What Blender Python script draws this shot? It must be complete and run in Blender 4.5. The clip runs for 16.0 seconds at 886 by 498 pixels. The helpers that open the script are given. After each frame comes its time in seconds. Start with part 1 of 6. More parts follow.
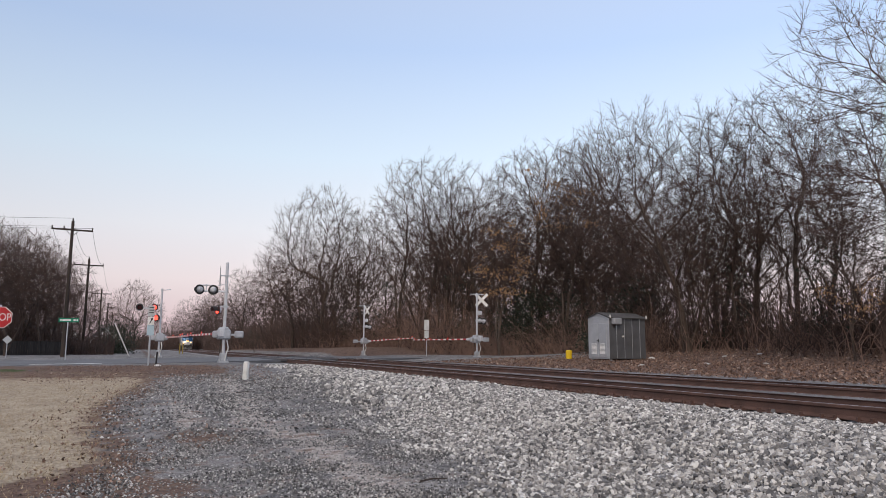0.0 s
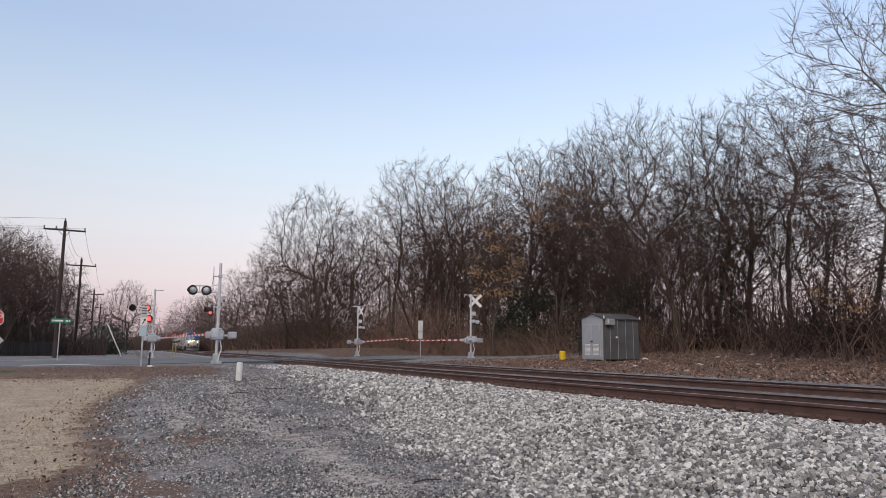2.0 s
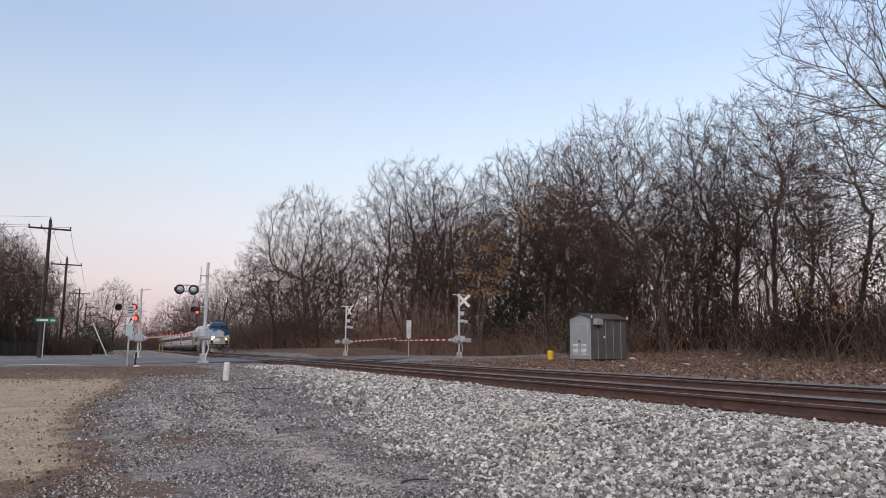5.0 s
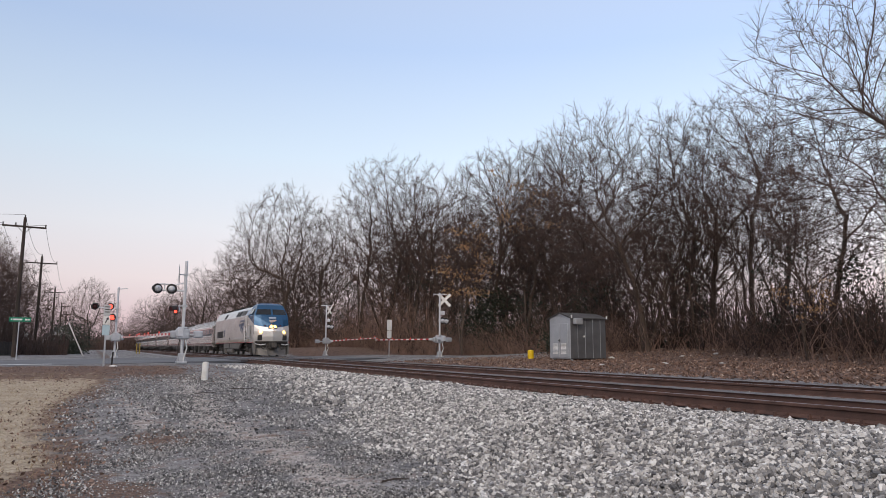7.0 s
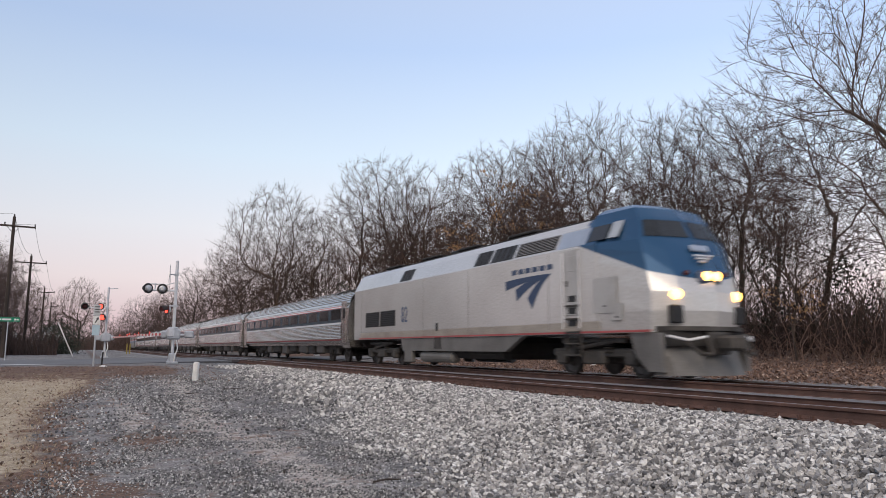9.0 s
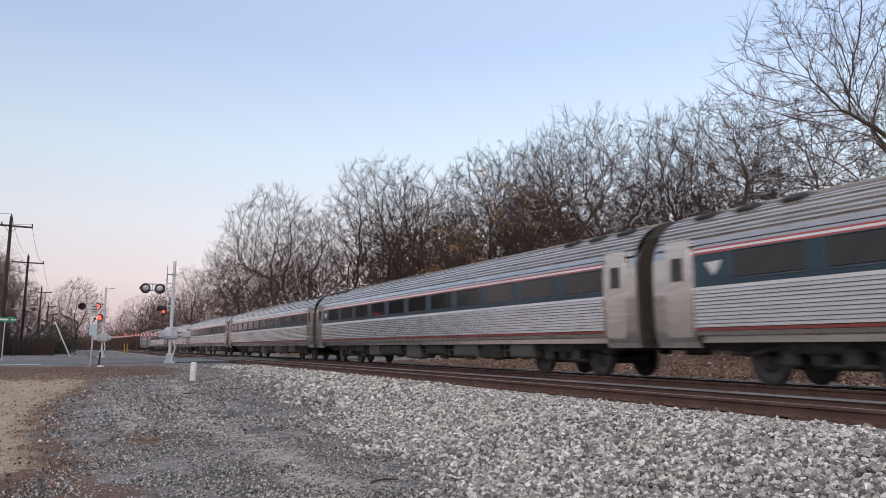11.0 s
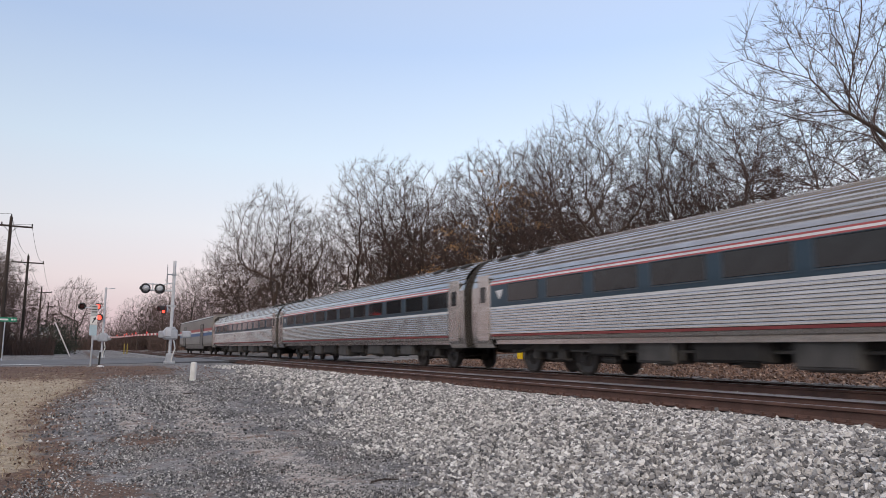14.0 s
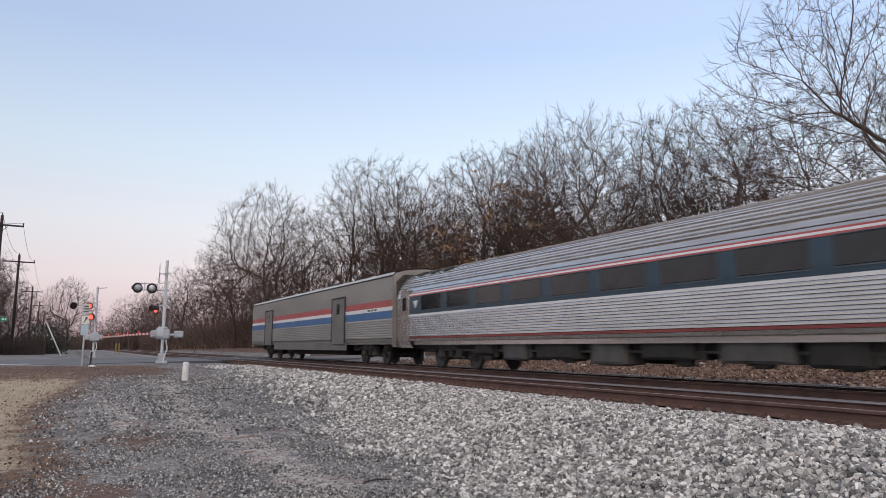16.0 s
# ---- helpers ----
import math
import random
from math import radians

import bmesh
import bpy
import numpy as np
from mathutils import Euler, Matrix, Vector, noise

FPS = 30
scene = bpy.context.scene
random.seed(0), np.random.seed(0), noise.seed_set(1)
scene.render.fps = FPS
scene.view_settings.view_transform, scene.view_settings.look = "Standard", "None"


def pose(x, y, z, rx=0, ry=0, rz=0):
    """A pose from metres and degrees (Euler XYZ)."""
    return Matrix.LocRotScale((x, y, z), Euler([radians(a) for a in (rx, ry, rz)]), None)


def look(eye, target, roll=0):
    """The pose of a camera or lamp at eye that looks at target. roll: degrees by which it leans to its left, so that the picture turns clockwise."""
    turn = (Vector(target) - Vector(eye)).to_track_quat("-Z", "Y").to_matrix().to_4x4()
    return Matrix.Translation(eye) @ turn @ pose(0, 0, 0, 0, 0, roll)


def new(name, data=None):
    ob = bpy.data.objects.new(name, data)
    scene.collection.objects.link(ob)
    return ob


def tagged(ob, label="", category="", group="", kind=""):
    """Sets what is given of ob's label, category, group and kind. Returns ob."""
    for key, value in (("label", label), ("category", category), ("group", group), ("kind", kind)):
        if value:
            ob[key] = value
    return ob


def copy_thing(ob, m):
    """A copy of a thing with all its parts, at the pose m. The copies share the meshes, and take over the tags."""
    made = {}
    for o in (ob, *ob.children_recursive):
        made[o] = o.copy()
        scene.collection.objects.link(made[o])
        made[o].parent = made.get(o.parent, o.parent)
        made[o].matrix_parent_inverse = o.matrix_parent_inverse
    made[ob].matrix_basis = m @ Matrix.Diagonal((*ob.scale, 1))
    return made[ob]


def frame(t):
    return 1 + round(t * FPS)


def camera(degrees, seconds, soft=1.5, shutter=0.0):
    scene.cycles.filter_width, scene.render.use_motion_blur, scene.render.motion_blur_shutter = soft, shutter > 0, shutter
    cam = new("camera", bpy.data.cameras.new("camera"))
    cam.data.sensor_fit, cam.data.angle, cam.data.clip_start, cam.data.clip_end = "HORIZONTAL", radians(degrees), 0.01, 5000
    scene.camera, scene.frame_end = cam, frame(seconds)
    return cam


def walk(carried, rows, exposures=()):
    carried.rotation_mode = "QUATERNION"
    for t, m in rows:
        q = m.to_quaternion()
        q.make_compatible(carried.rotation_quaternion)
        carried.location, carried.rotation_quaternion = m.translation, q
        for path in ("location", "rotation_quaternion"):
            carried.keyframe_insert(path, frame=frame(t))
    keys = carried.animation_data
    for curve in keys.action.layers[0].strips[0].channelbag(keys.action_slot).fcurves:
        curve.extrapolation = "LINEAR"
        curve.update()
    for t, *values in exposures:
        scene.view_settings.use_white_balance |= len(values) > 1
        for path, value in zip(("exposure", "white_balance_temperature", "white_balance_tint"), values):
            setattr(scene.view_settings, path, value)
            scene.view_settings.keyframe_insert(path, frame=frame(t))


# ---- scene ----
# camera: a phone held by someone who stands still and turns slowly
cam = camera(64.0, 16.0, soft=0.8, shutter=0.25)
ROWS = [
    (0.0, 97.990, -0.316, -23.071),
    (0.5, 97.990, -0.316, -23.071),
    (1.0, 97.989, -0.294, -23.193),
    (1.5, 98.038, -0.325, -23.434),
    (2.0, 98.053, -0.318, -23.564),
    (2.5, 98.052, -0.308, -23.638),
    (3.0, 98.043, -0.292, -23.697),
    (3.5, 98.052, -0.309, -23.762),
    (4.0, 98.060, -0.301, -23.843),
    (6.5, 98.002, -0.325, -25.836),
    (7.0, 98.005, -0.280, -26.058),
    (7.5, 98.004, -0.273, -26.114),
    (8.0, 98.013, -0.273, -26.224),
    (8.5, 98.018, -0.291, -26.457),
    (9.0, 98.027, -0.293, -26.716),
    (11.5, 98.023, -0.271, -26.895),
    (12.0, 98.023, -0.271, -26.895),
    (12.5, 98.023, -0.271, -26.895),
    (13.0, 98.023, -0.271, -26.895),
    (13.5, 98.023, -0.271, -26.895),
    (14.0, 98.023, -0.271, -26.895),
    (14.5, 98.024, -0.279, -26.841),
    (15.0, 98.024, -0.282, -26.785),
    (15.5, 98.023, -0.272, -26.890),
    (16.0, 98.032, -0.334, -27.446),
]
EYE = (0.0, 0.0, 1.6)
walk(cam, [(t, pose(*EYE, rx, ry, rz)) for t, rx, ry, rz in ROWS])

# ---- world and light: clear sky just before sunrise, soft light from everywhere ----
world = bpy.data.worlds.new("dawn_sky")
scene.world = world
world.use_nodes = True
wt = world.node_tree
wt.nodes.clear()
w_out = wt.nodes.new("ShaderNodeOutputWorld")
w_bg = wt.nodes.new("ShaderNodeBackground")
w_geo = wt.nodes.new("ShaderNodeTexCoord")
w_sep = wt.nodes.new("ShaderNodeSeparateXYZ")
w_ramp = wt.nodes.new("ShaderNodeValToRGB")
w_sky = wt.nodes.new("ShaderNodeTexSky")
w_sky.sky_type = "NISHITA"
w_sky.sun_disc = False
w_sky.sun_elevation = radians(4)
w_sky.sun_rotation = radians(215)
w_add = wt.nodes.new("ShaderNodeMix")
w_add.data_type, w_add.blend_type = "RGBA", "ADD"
w_add.inputs[0].default_value = 0.02
wt.links.new(w_geo.outputs["Generated"], w_sep.inputs[0])
wt.links.new(w_sep.outputs["Z"], w_ramp.inputs[0])
SKY = [(0.0, (0.62, 0.48, 0.52)), (0.035, (0.74, 0.58, 0.64)), (0.09, (0.86, 0.75, 0.79)), (0.16, (0.83, 0.83, 0.90)),
       (0.26, (0.69, 0.81, 0.96)), (0.40, (0.49, 0.63, 0.90)), (0.62, (0.50, 0.55, 0.72)), (1.0, (0.52, 0.54, 0.62))]
while len(w_ramp.color_ramp.elements) < len(SKY):
    w_ramp.color_ramp.elements.new(0.5)
for e, (p, c) in zip(w_ramp.color_ramp.elements, SKY):
    e.position, e.color = p, (*c, 1)
wt.links.new(w_ramp.outputs[0], w_add.inputs[6])
wt.links.new(w_sky.outputs[0], w_add.inputs[7])
w_side = wt.nodes.new("ShaderNodeMapRange")
w_side.inputs[1].default_value, w_side.inputs[2].default_value = -0.35, 0.75
w_side.inputs[3].default_value, w_side.inputs[4].default_value = 0.80, 1.13
wt.links.new(w_sep.outputs["X"], w_side.inputs[0])
w_scale = wt.nodes.new("ShaderNodeVectorMath")
w_scale.operation = "SCALE"
wt.links.new(w_add.outputs[2], w_scale.inputs[0])
wt.links.new(w_side.outputs[0], w_scale.inputs["Scale"])
wt.links.new(w_scale.outputs[0], w_bg.inputs[0])
w_bg.inputs[1].default_value = 1.0
wt.links.new(w_bg.outputs[0], w_out.inputs[0])

sun = new("sun", bpy.data.lights.new("sun", "SUN"))
sun.data.energy, sun.data.angle, sun.data.color = 1.75, radians(30), (1.0, 0.84, 0.68)
sun.matrix_world = look((-30, -45, 40), (0, 0, 0))
scene.view_settings.exposure = 0.0


# ---- materials ----
def mat(name, c1, c2=None, scale=8.0, rough=0.8, metal=0.0, bump=0.15, fine=60.0, c3=None, glow=0.0, spec=0.5, stretch=(1, 1, 1), random_tint=0.0):
    """A surface with a broad mottling from c1 to c2, stains of c3, and a fine grain in colour and relief."""
    m = bpy.data.materials.new(name)
    m.use_nodes = True
    n, l = m.node_tree.nodes, m.node_tree.links
    b = n["Principled BSDF"]
    b.inputs["Roughness"].default_value, b.inputs["Metallic"].default_value = rough, metal
    b.inputs["Specular IOR Level"].default_value = spec
    c2 = c2 or tuple(v * 0.75 for v in c1)
    tc = n.new("ShaderNodeTexCoord")
    mp = n.new("ShaderNodeMapping")
    mp.inputs["Scale"].default_value = stretch
    l.new(tc.outputs["Object"], mp.inputs[0])
    n1 = n.new("ShaderNodeTexNoise")
    n1.inputs["Scale"].default_value, n1.inputs["Detail"].default_value = scale, 6
    n2 = n.new("ShaderNodeTexNoise")
    n2.inputs["Scale"].default_value, n2.inputs["Detail"].default_value = fine, 3
    l.new(mp.outputs[0], n1.inputs["Vector"])
    l.new(mp.outputs[0], n2.inputs["Vector"])
    r = n.new("ShaderNodeValToRGB")
    r.color_ramp.elements[0].position, r.color_ramp.elements[0].color = 0.32, (*c2, 1)
    r.color_ramp.elements[1].position, r.color_ramp.elements[1].color = 0.68, (*c1, 1)
    if c3:
        e = r.color_ramp.elements.new(0.2)
        e.color = (*c3, 1)
    l.new(n1.outputs[0], r.inputs[0])
    mul = n.new("ShaderNodeMix")
    mul.data_type, mul.blend_type = "RGBA", "OVERLAY"
    mul.inputs[0].default_value = 0.35
    l.new(r.outputs[0], mul.inputs[6])
    l.new(n2.outputs[0], mul.inputs[7])
    col = mul.outputs[2]
    if random_tint:
        oi = n.new("ShaderNodeObjectInfo")
        hs = n.new("ShaderNodeHueSaturation")
        mr = n.new("ShaderNodeMapRange")
        mr.inputs[3].default_value, mr.inputs[4].default_value = 1 - random_tint, 1 + random_tint
        l.new(oi.outputs["Random"], mr.inputs[0])
        l.new(mr.outputs[0], hs.inputs["Value"])
        l.new(col, hs.inputs["Color"])
        col = hs.outputs[0]
    l.new(col, b.inputs["Base Color"])
    if bump:
        bp = n.new("ShaderNodeBump")
        bp.inputs["Strength"].default_value, bp.inputs["Distance"].default_value = bump, 0.02
        l.new(n2.outputs[0], bp.inputs["Height"])
        l.new(bp.outputs[0], b.inputs["Normal"])
    if glow:
        b.inputs["Emission Color"].default_value = (*c1, 1)
        b.inputs["Emission Strength"].default_value = glow
    return m


M_RAIL = mat("rusty_rail", (0.15, 0.084, 0.067), (0.09, 0.052, 0.043), 3, 0.75, 0.2, 0.3, 90)
M_RAILTOP = mat("polished_rail", (0.74, 0.73, 0.75), (0.60, 0.59, 0.62), 2, 0.34, 0.95, 0.02)
M_TIE = mat("tie_wood", (0.06, 0.045, 0.038), (0.03, 0.024, 0.022), 6, 0.9, 0, 0.5, 50, random_tint=0.3)
M_GALV = mat("galvanised_steel", (0.56, 0.58, 0.61), (0.44, 0.46, 0.5), 4, 0.42, 0.6, 0.05)
M_GALV_PAINT = mat("aluminium_paint", (0.62, 0.64, 0.68), (0.5, 0.52, 0.56), 3, 0.5, 0.3, 0.05)
M_BLACK = mat("black_paint", (0.02, 0.02, 0.022), (0.012, 0.012, 0.013), 5, 0.6, 0, 0.05)
M_WHITE = mat("white_paint", (0.75, 0.75, 0.74), (0.62, 0.62, 0.6), 4, 0.5, 0, 0.04)
M_RED = mat("red_reflective", (0.5, 0.03, 0.035), (0.4, 0.02, 0.03), 5, 0.45, 0, 0.03)
M_REDLIT = mat("lit_red_lens", (1.0, 0.065, 0.04), (1.0, 0.05, 0.035), 5, 0.3, 0, 0, glow=3.0)
M_REDDARK = mat("unlit_red_lens", (0.07, 0.012, 0.012), (0.05, 0.01, 0.01), 5, 0.25, 0, 0)
M_YELLOW = mat("yellow_plastic", (0.8, 0.56, 0.01), (0.7, 0.46, 0.01), 3, 0.5, 0, 0.03)
M_POLE = mat("creosoted_wood", (0.055, 0.04, 0.034), (0.03, 0.023, 0.02), 3, 0.9, 0, 0.5, 30, stretch=(1, 1, 0.1))
M_ASPHALT = mat("worn_asphalt", (0.16, 0.165, 0.18), (0.11, 0.113, 0.12), 0.6, 0.85, 0, 0.3, 80)
M_BARK = mat("grey_brown_bark", (0.11, 0.081, 0.067), (0.048, 0.036, 0.031), 2, 0.95, 0, 0.6, 25, stretch=(1, 1, 0.3), random_tint=0.3)
M_TWIG = mat("brown_twigs", (0.095, 0.061, 0.051), (0.05, 0.033, 0.029), 0.6, 0.95, 0, 0, 20, random_tint=0.3)
M_VINE = mat("brown_vines", (0.30, 0.195, 0.155), (0.15, 0.095, 0.078), 0.5, 0.95, 0, 0, 8)


# ---- building helpers ----
class Shape:
    """Collects vertices and faces of one mesh."""

    def __init__(self):
        self.v, self.f, self.m = [], [], []

    def add(self, verts, faces, mi=0):
        o = len(self.v)
        self.v.extend(verts)
        self.f.extend([tuple(i + o for i in q) for q in faces])
        self.m.extend([mi] * len(faces))
        return self

    def box(self, c, s, mi=0, m=None, chamfer=0.0):
        x, y, z = s[0] / 2, s[1] / 2, s[2] / 2
        k = min(chamfer, x * 0.9, y * 0.9, z * 0.9)
        if k <= 0:
            vs = [(a * x, b * y, d * z) for a in (-1, 1) for b in (-1, 1) for d in (-1, 1)]
            fs = [(0, 1, 3, 2), (4, 6, 7, 5), (0, 4, 5, 1), (2, 3, 7, 6), (0, 2, 6, 4), (1, 5, 7, 3)]
        else:
            ring = [(-x + k, -y), (x - k, -y), (x, -y + k), (x, y - k), (x - k, y), (-x + k, y), (-x, y - k), (-x, -y + k)]
            inner = [(px * (x - k) / x, py * (y - k) / y) for px, py in ring]
            vs = [(*p, -z) for p in inner] + [(*p, -z + k) for p in ring] + [(*p, z - k) for p in ring] + [(*p, z) for p in inner]
            fs = [tuple(range(7, -1, -1)), tuple(range(24, 32))]
            for r in range(3):
                fs += [(r * 8 + i, r * 8 + (i + 1) % 8, r * 8 + 8 + (i + 1) % 8, r * 8 + 8 + i) for i in range(8)]
        t = Matrix.Translation(c) @ (m or Matrix())
        return self.add([tuple(t @ Vector(p)) for p in vs], fs, mi)

    def tube(self, a, b, r0, r1=None, n=8, mi=0, caps=True):
        a, b = Vector(a), Vector(b)
        r1 = r0 if r1 is None else r1
        d = (b - a).normalized()
        u = d.orthogonal().normalized()
        w = d.cross(u)
        ring = [u * math.cos(2 * math.pi * i / n) + w * math.sin(2 * math.pi * i / n) for i in range(n)]
        vs = [tuple(a + p * r0) for p in ring] + [tuple(b + p * r1) for p in ring]
        fs = [(i, (i + 1) % n, n + (i + 1) % n, n + i) for i in range(n)]
        if caps:
            fs += [tuple(range(n - 1, -1, -1)), tuple(range(n, 2 * n))]
        return self.add(vs, fs, mi)

    def lathe(self, a, axis, prof, n=16, mi=0):
        """Turns (distance along the axis, radius) pairs round the axis from a."""
        a, d = Vector(a), Vector(axis).normalized()
        u = d.orthogonal().normalized()
        w = d.cross(u)
        vs, fs = [], []
        for h, r in prof:
            vs += [tuple(a + d * h + (u * math.cos(2 * math.pi * i / n) + w * math.sin(2 * math.pi * i / n)) * r) for i in range(n)]
        for k in range(len(prof) - 1):
            fs += [(k * n + i, k * n + (i + 1) % n, (k + 1) * n + (i + 1) % n, (k + 1) * n + i) for i in range(n)]
        fs += [tuple(range(n - 1, -1, -1)), tuple(range((len(prof) - 1) * n, len(prof) * n))]
        return self.add(vs, fs, mi)

    def path(self, pts, r, n=6, mi=0):
        for p, q in zip(pts, pts[1:]):
            self.tube(p, q, r, r, n, mi)
        return self

    def prism(self, poly, axis, lo, hi, mi=0):
        """A polygon given in the two other axes, pushed from lo to hi along the axis 0, 1 or 2."""
        def at(p, h):
            q = list(p)
            q.insert(axis, h)
            return tuple(q)
        n = len(poly)
        vs = [at(p, lo) for p in poly] + [at(p, hi) for p in poly]
        fs = [(i, (i + 1) % n, n + (i + 1) % n, n + i) for i in range(n)] + [tuple(range(n - 1, -1, -1)), tuple(range(n, 2 * n))]
        return self.add(vs, fs, mi)

    def mesh(self, name, mats, smooth=False):
        me = bpy.data.meshes.new(name)
        me.from_pydata(self.v, [], self.f)
        for m in mats if isinstance(mats, (list, tuple)) else [mats]:
            me.materials.append(m)
        me.polygons.foreach_set("material_index", self.m)
        bm = bmesh.new()
        bm.from_mesh(me)
        bmesh.ops.recalc_face_normals(bm, faces=bm.faces)
        bm.to_mesh(me)
        bm.free()
        if smooth:
            me.shade_smooth()
        return me


def part(name, shape, material, parent, label="", smooth=False, kind=""):
    me = shape if isinstance(shape, bpy.types.Mesh) else shape.mesh(name, material, smooth)
    ob = new(name, me)
    ob.parent = parent
    return tagged(ob, label, kind=kind)


def thing(name, at, label, category, group="", turn=0.0, kind=""):
    ob = new(name)
    ob.empty_display_size = 0.2
    ob.matrix_world = pose(*at, 0, 0, turn)
    return tagged(ob, label, category, group, kind)


def lettering(text, size, depth=0.004):
    """A text as a mesh in its own x, y plane."""
    cu = bpy.data.curves.new("lettering", "FONT")
    cu.body, cu.size, cu.extrude, cu.align_x, cu.align_y = text, size, depth, "CENTER", "CENTER"
    ob = new("lettering", cu)
    me = bpy.data.meshes.new_from_object(ob.evaluated_get(bpy.context.evaluated_depsgraph_get()))
    bpy.data.objects.remove(ob)
    return me


# ---- the plan ----
RAIL_Z = 0.905
NEAR_X, FAR_X = 9.23, 13.10
ROAD_Z = 0.80
ROAD_DIR = Vector((0.80, 0.60))


def smooth01(v, a, b):
    t = np.clip((np.asarray(v, float) - a) / (b - a), 0, 1)
    return t * t * (3 - 2 * t)


def ground_z(x, y):
    x, y = np.asarray(x, float), np.asarray(y, float)
    left = 0.02 + 0.36 * smooth01(y, 8, 26) + 0.40 * smooth01(y, 24, 34)
    left = left + 0.05 * np.sin(x * 0.9 + 1) * np.sin(y * 0.45) * smooth01(-y, -30, -20)
    bed = 0.70 + 0 * x
    side = smooth01(x, 4.2, 7.5)
    z = left * (1 - side) + bed * side
    right = 0.70 + 0.25 * smooth01(x, 17, 25) + 0.75 * smooth01(x, 25, 36) * smooth01(-y, -62, -40) + 0.75 * smooth01(x, 16.5, 20.5) * smooth01(y, 69, 77)
    s2 = smooth01(x, 15.2, 17.5)
    z = z * (1 - s2) + right * s2
    return z


# ---- ground ----
def axis_steps(parts):
    out = []
    for a, b, step in parts:
        out += list(np.arange(a, b, step))
    return np.array(out + [parts[-1][1]])


def ground_material():
    m = bpy.data.materials.new("grass_gravel_and_leaf_litter")
    m.use_nodes = True
    n, l = m.node_tree.nodes, m.node_tree.links
    b = n["Principled BSDF"]
    b.inputs["Roughness"].default_value = 0.95
    b.inputs["Specular IOR Level"].default_value = 0.2
    tc = n.new("ShaderNodeTexCoord")

    def noise_node(scale, detail=5):
        q = n.new("ShaderNodeTexNoise")
        q.inputs["Scale"].default_value, q.inputs["Detail"].default_value = scale, detail
        l.new(tc.outputs["Object"], q.inputs["Vector"])
        return q.outputs[0]

    def two(c1, c2, fac, lo=0.35, hi=0.65):
        r = n.new("ShaderNodeValToRGB")
        r.color_ramp.elements[0].position, r.color_ramp.elements[0].color = lo, (*c1, 1)
        r.color_ramp.elements[1].position, r.color_ramp.elements[1].color = hi, (*c2, 1)
        l.new(fac, r.inputs[0])
        return r.outputs[0]

    def mix(a, c, fac, kind="MIX"):
        q = n.new("ShaderNodeMix")
        q.data_type, q.blend_type = "RGBA", kind
        if isinstance(fac, float):
            q.inputs[0].default_value = fac
        else:
            l.new(fac, q.inputs[0])
        l.new(a, q.inputs[6])
        l.new(c, q.inputs[7])
        return q.outputs[2]

    def zone(name, ragged):
        at = n.new("ShaderNodeAttribute")
        at.attribute_name = name
        s = n.new("ShaderNodeMath")
        s.operation = "ADD"
        l.new(at.outputs["Fac"], s.inputs[0])
        k = n.new("ShaderNodeMath")
        k.operation = "MULTIPLY_ADD"
        l.new(ragged, k.inputs[0])
        k.inputs[1].default_value, k.inputs[2].default_value = 1.5, -0.75
        l.new(k.outputs[0], s.inputs[1])
        r = n.new("ShaderNodeMapRange")
        r.inputs[1].default_value, r.inputs[2].default_value = 0.36, 0.64
        l.new(s.outputs[0], r.inputs[0])
        return r.outputs[0]

    big, mid, fine = noise_node(0.8), noise_node(2.5, 8), noise_node(18, 6)
    v = n.new("ShaderNodeTexVoronoi")
    v.inputs["Scale"].default_value = 24
    l.new(tc.outputs["Object"], v.inputs["Vector"])
    chips = n.new("ShaderNodeSeparateColor")
    l.new(v.outputs["Color"], chips.inputs[0])
    gravel = mix(two((0.115, 0.11, 0.109), (0.37, 0.355, 0.345), mix(big, mid, 0.55), 0.42, 0.58), two((0.05, 0.05, 0.055), (0.34, 0.34, 0.36), chips.outputs[0], 0.1, 0.95), 0.45)
    grass = mix(two((0.34, 0.275, 0.205), (0.56, 0.475, 0.365), mid), two((0.16, 0.12, 0.085), (0.58, 0.50, 0.385), fine), 0.5)
    earth = mix(two((0.10, 0.062, 0.05), (0.19, 0.125, 0.10), mid), two((0.06, 0.04, 0.034), (0.27, 0.19, 0.15), fine), 0.5)
    leaf = mix(two((0.115, 0.075, 0.061), (0.215, 0.142, 0.115), mid), two((0.045, 0.034, 0.03), (0.25, 0.18, 0.15), chips.outputs[1], 0.1, 0.9), 0.55)
    stone = mix(two((0.20, 0.20, 0.21), (0.36, 0.355, 0.355), mid), two((0.06, 0.06, 0.065), (0.55, 0.54, 0.54), chips.outputs[0], 0.1, 0.9), 0.5)
    green = two((0.03, 0.05, 0.015), (0.10, 0.13, 0.05), fine)
    col = gravel
    col = mix(col, two((0.30, 0.27, 0.255), (0.50, 0.46, 0.435), mix(mid, chips.outputs[2], 0.5), 0.3, 0.7), zone("track", mid))
    col = mix(col, grass, zone("grass", mid))
    col = mix(col, earth, zone("earth", mid))
    col = mix(col, leaf, zone("leaf", mid))
    col = mix(col, stone, zone("stone", mid))
    col = mix(col, green, zone("green", mid))
    l.new(col, b.inputs["Base Color"])
    bp = n.new("ShaderNodeBump")
    bp.inputs["Strength"].default_value, bp.inputs["Distance"].default_value = 0.9, 0.05
    l.new(mix(fine, v.outputs["Distance"], 0.5), bp.inputs["Height"])
    l.new(bp.outputs[0], b.inputs["Normal"])
    return m


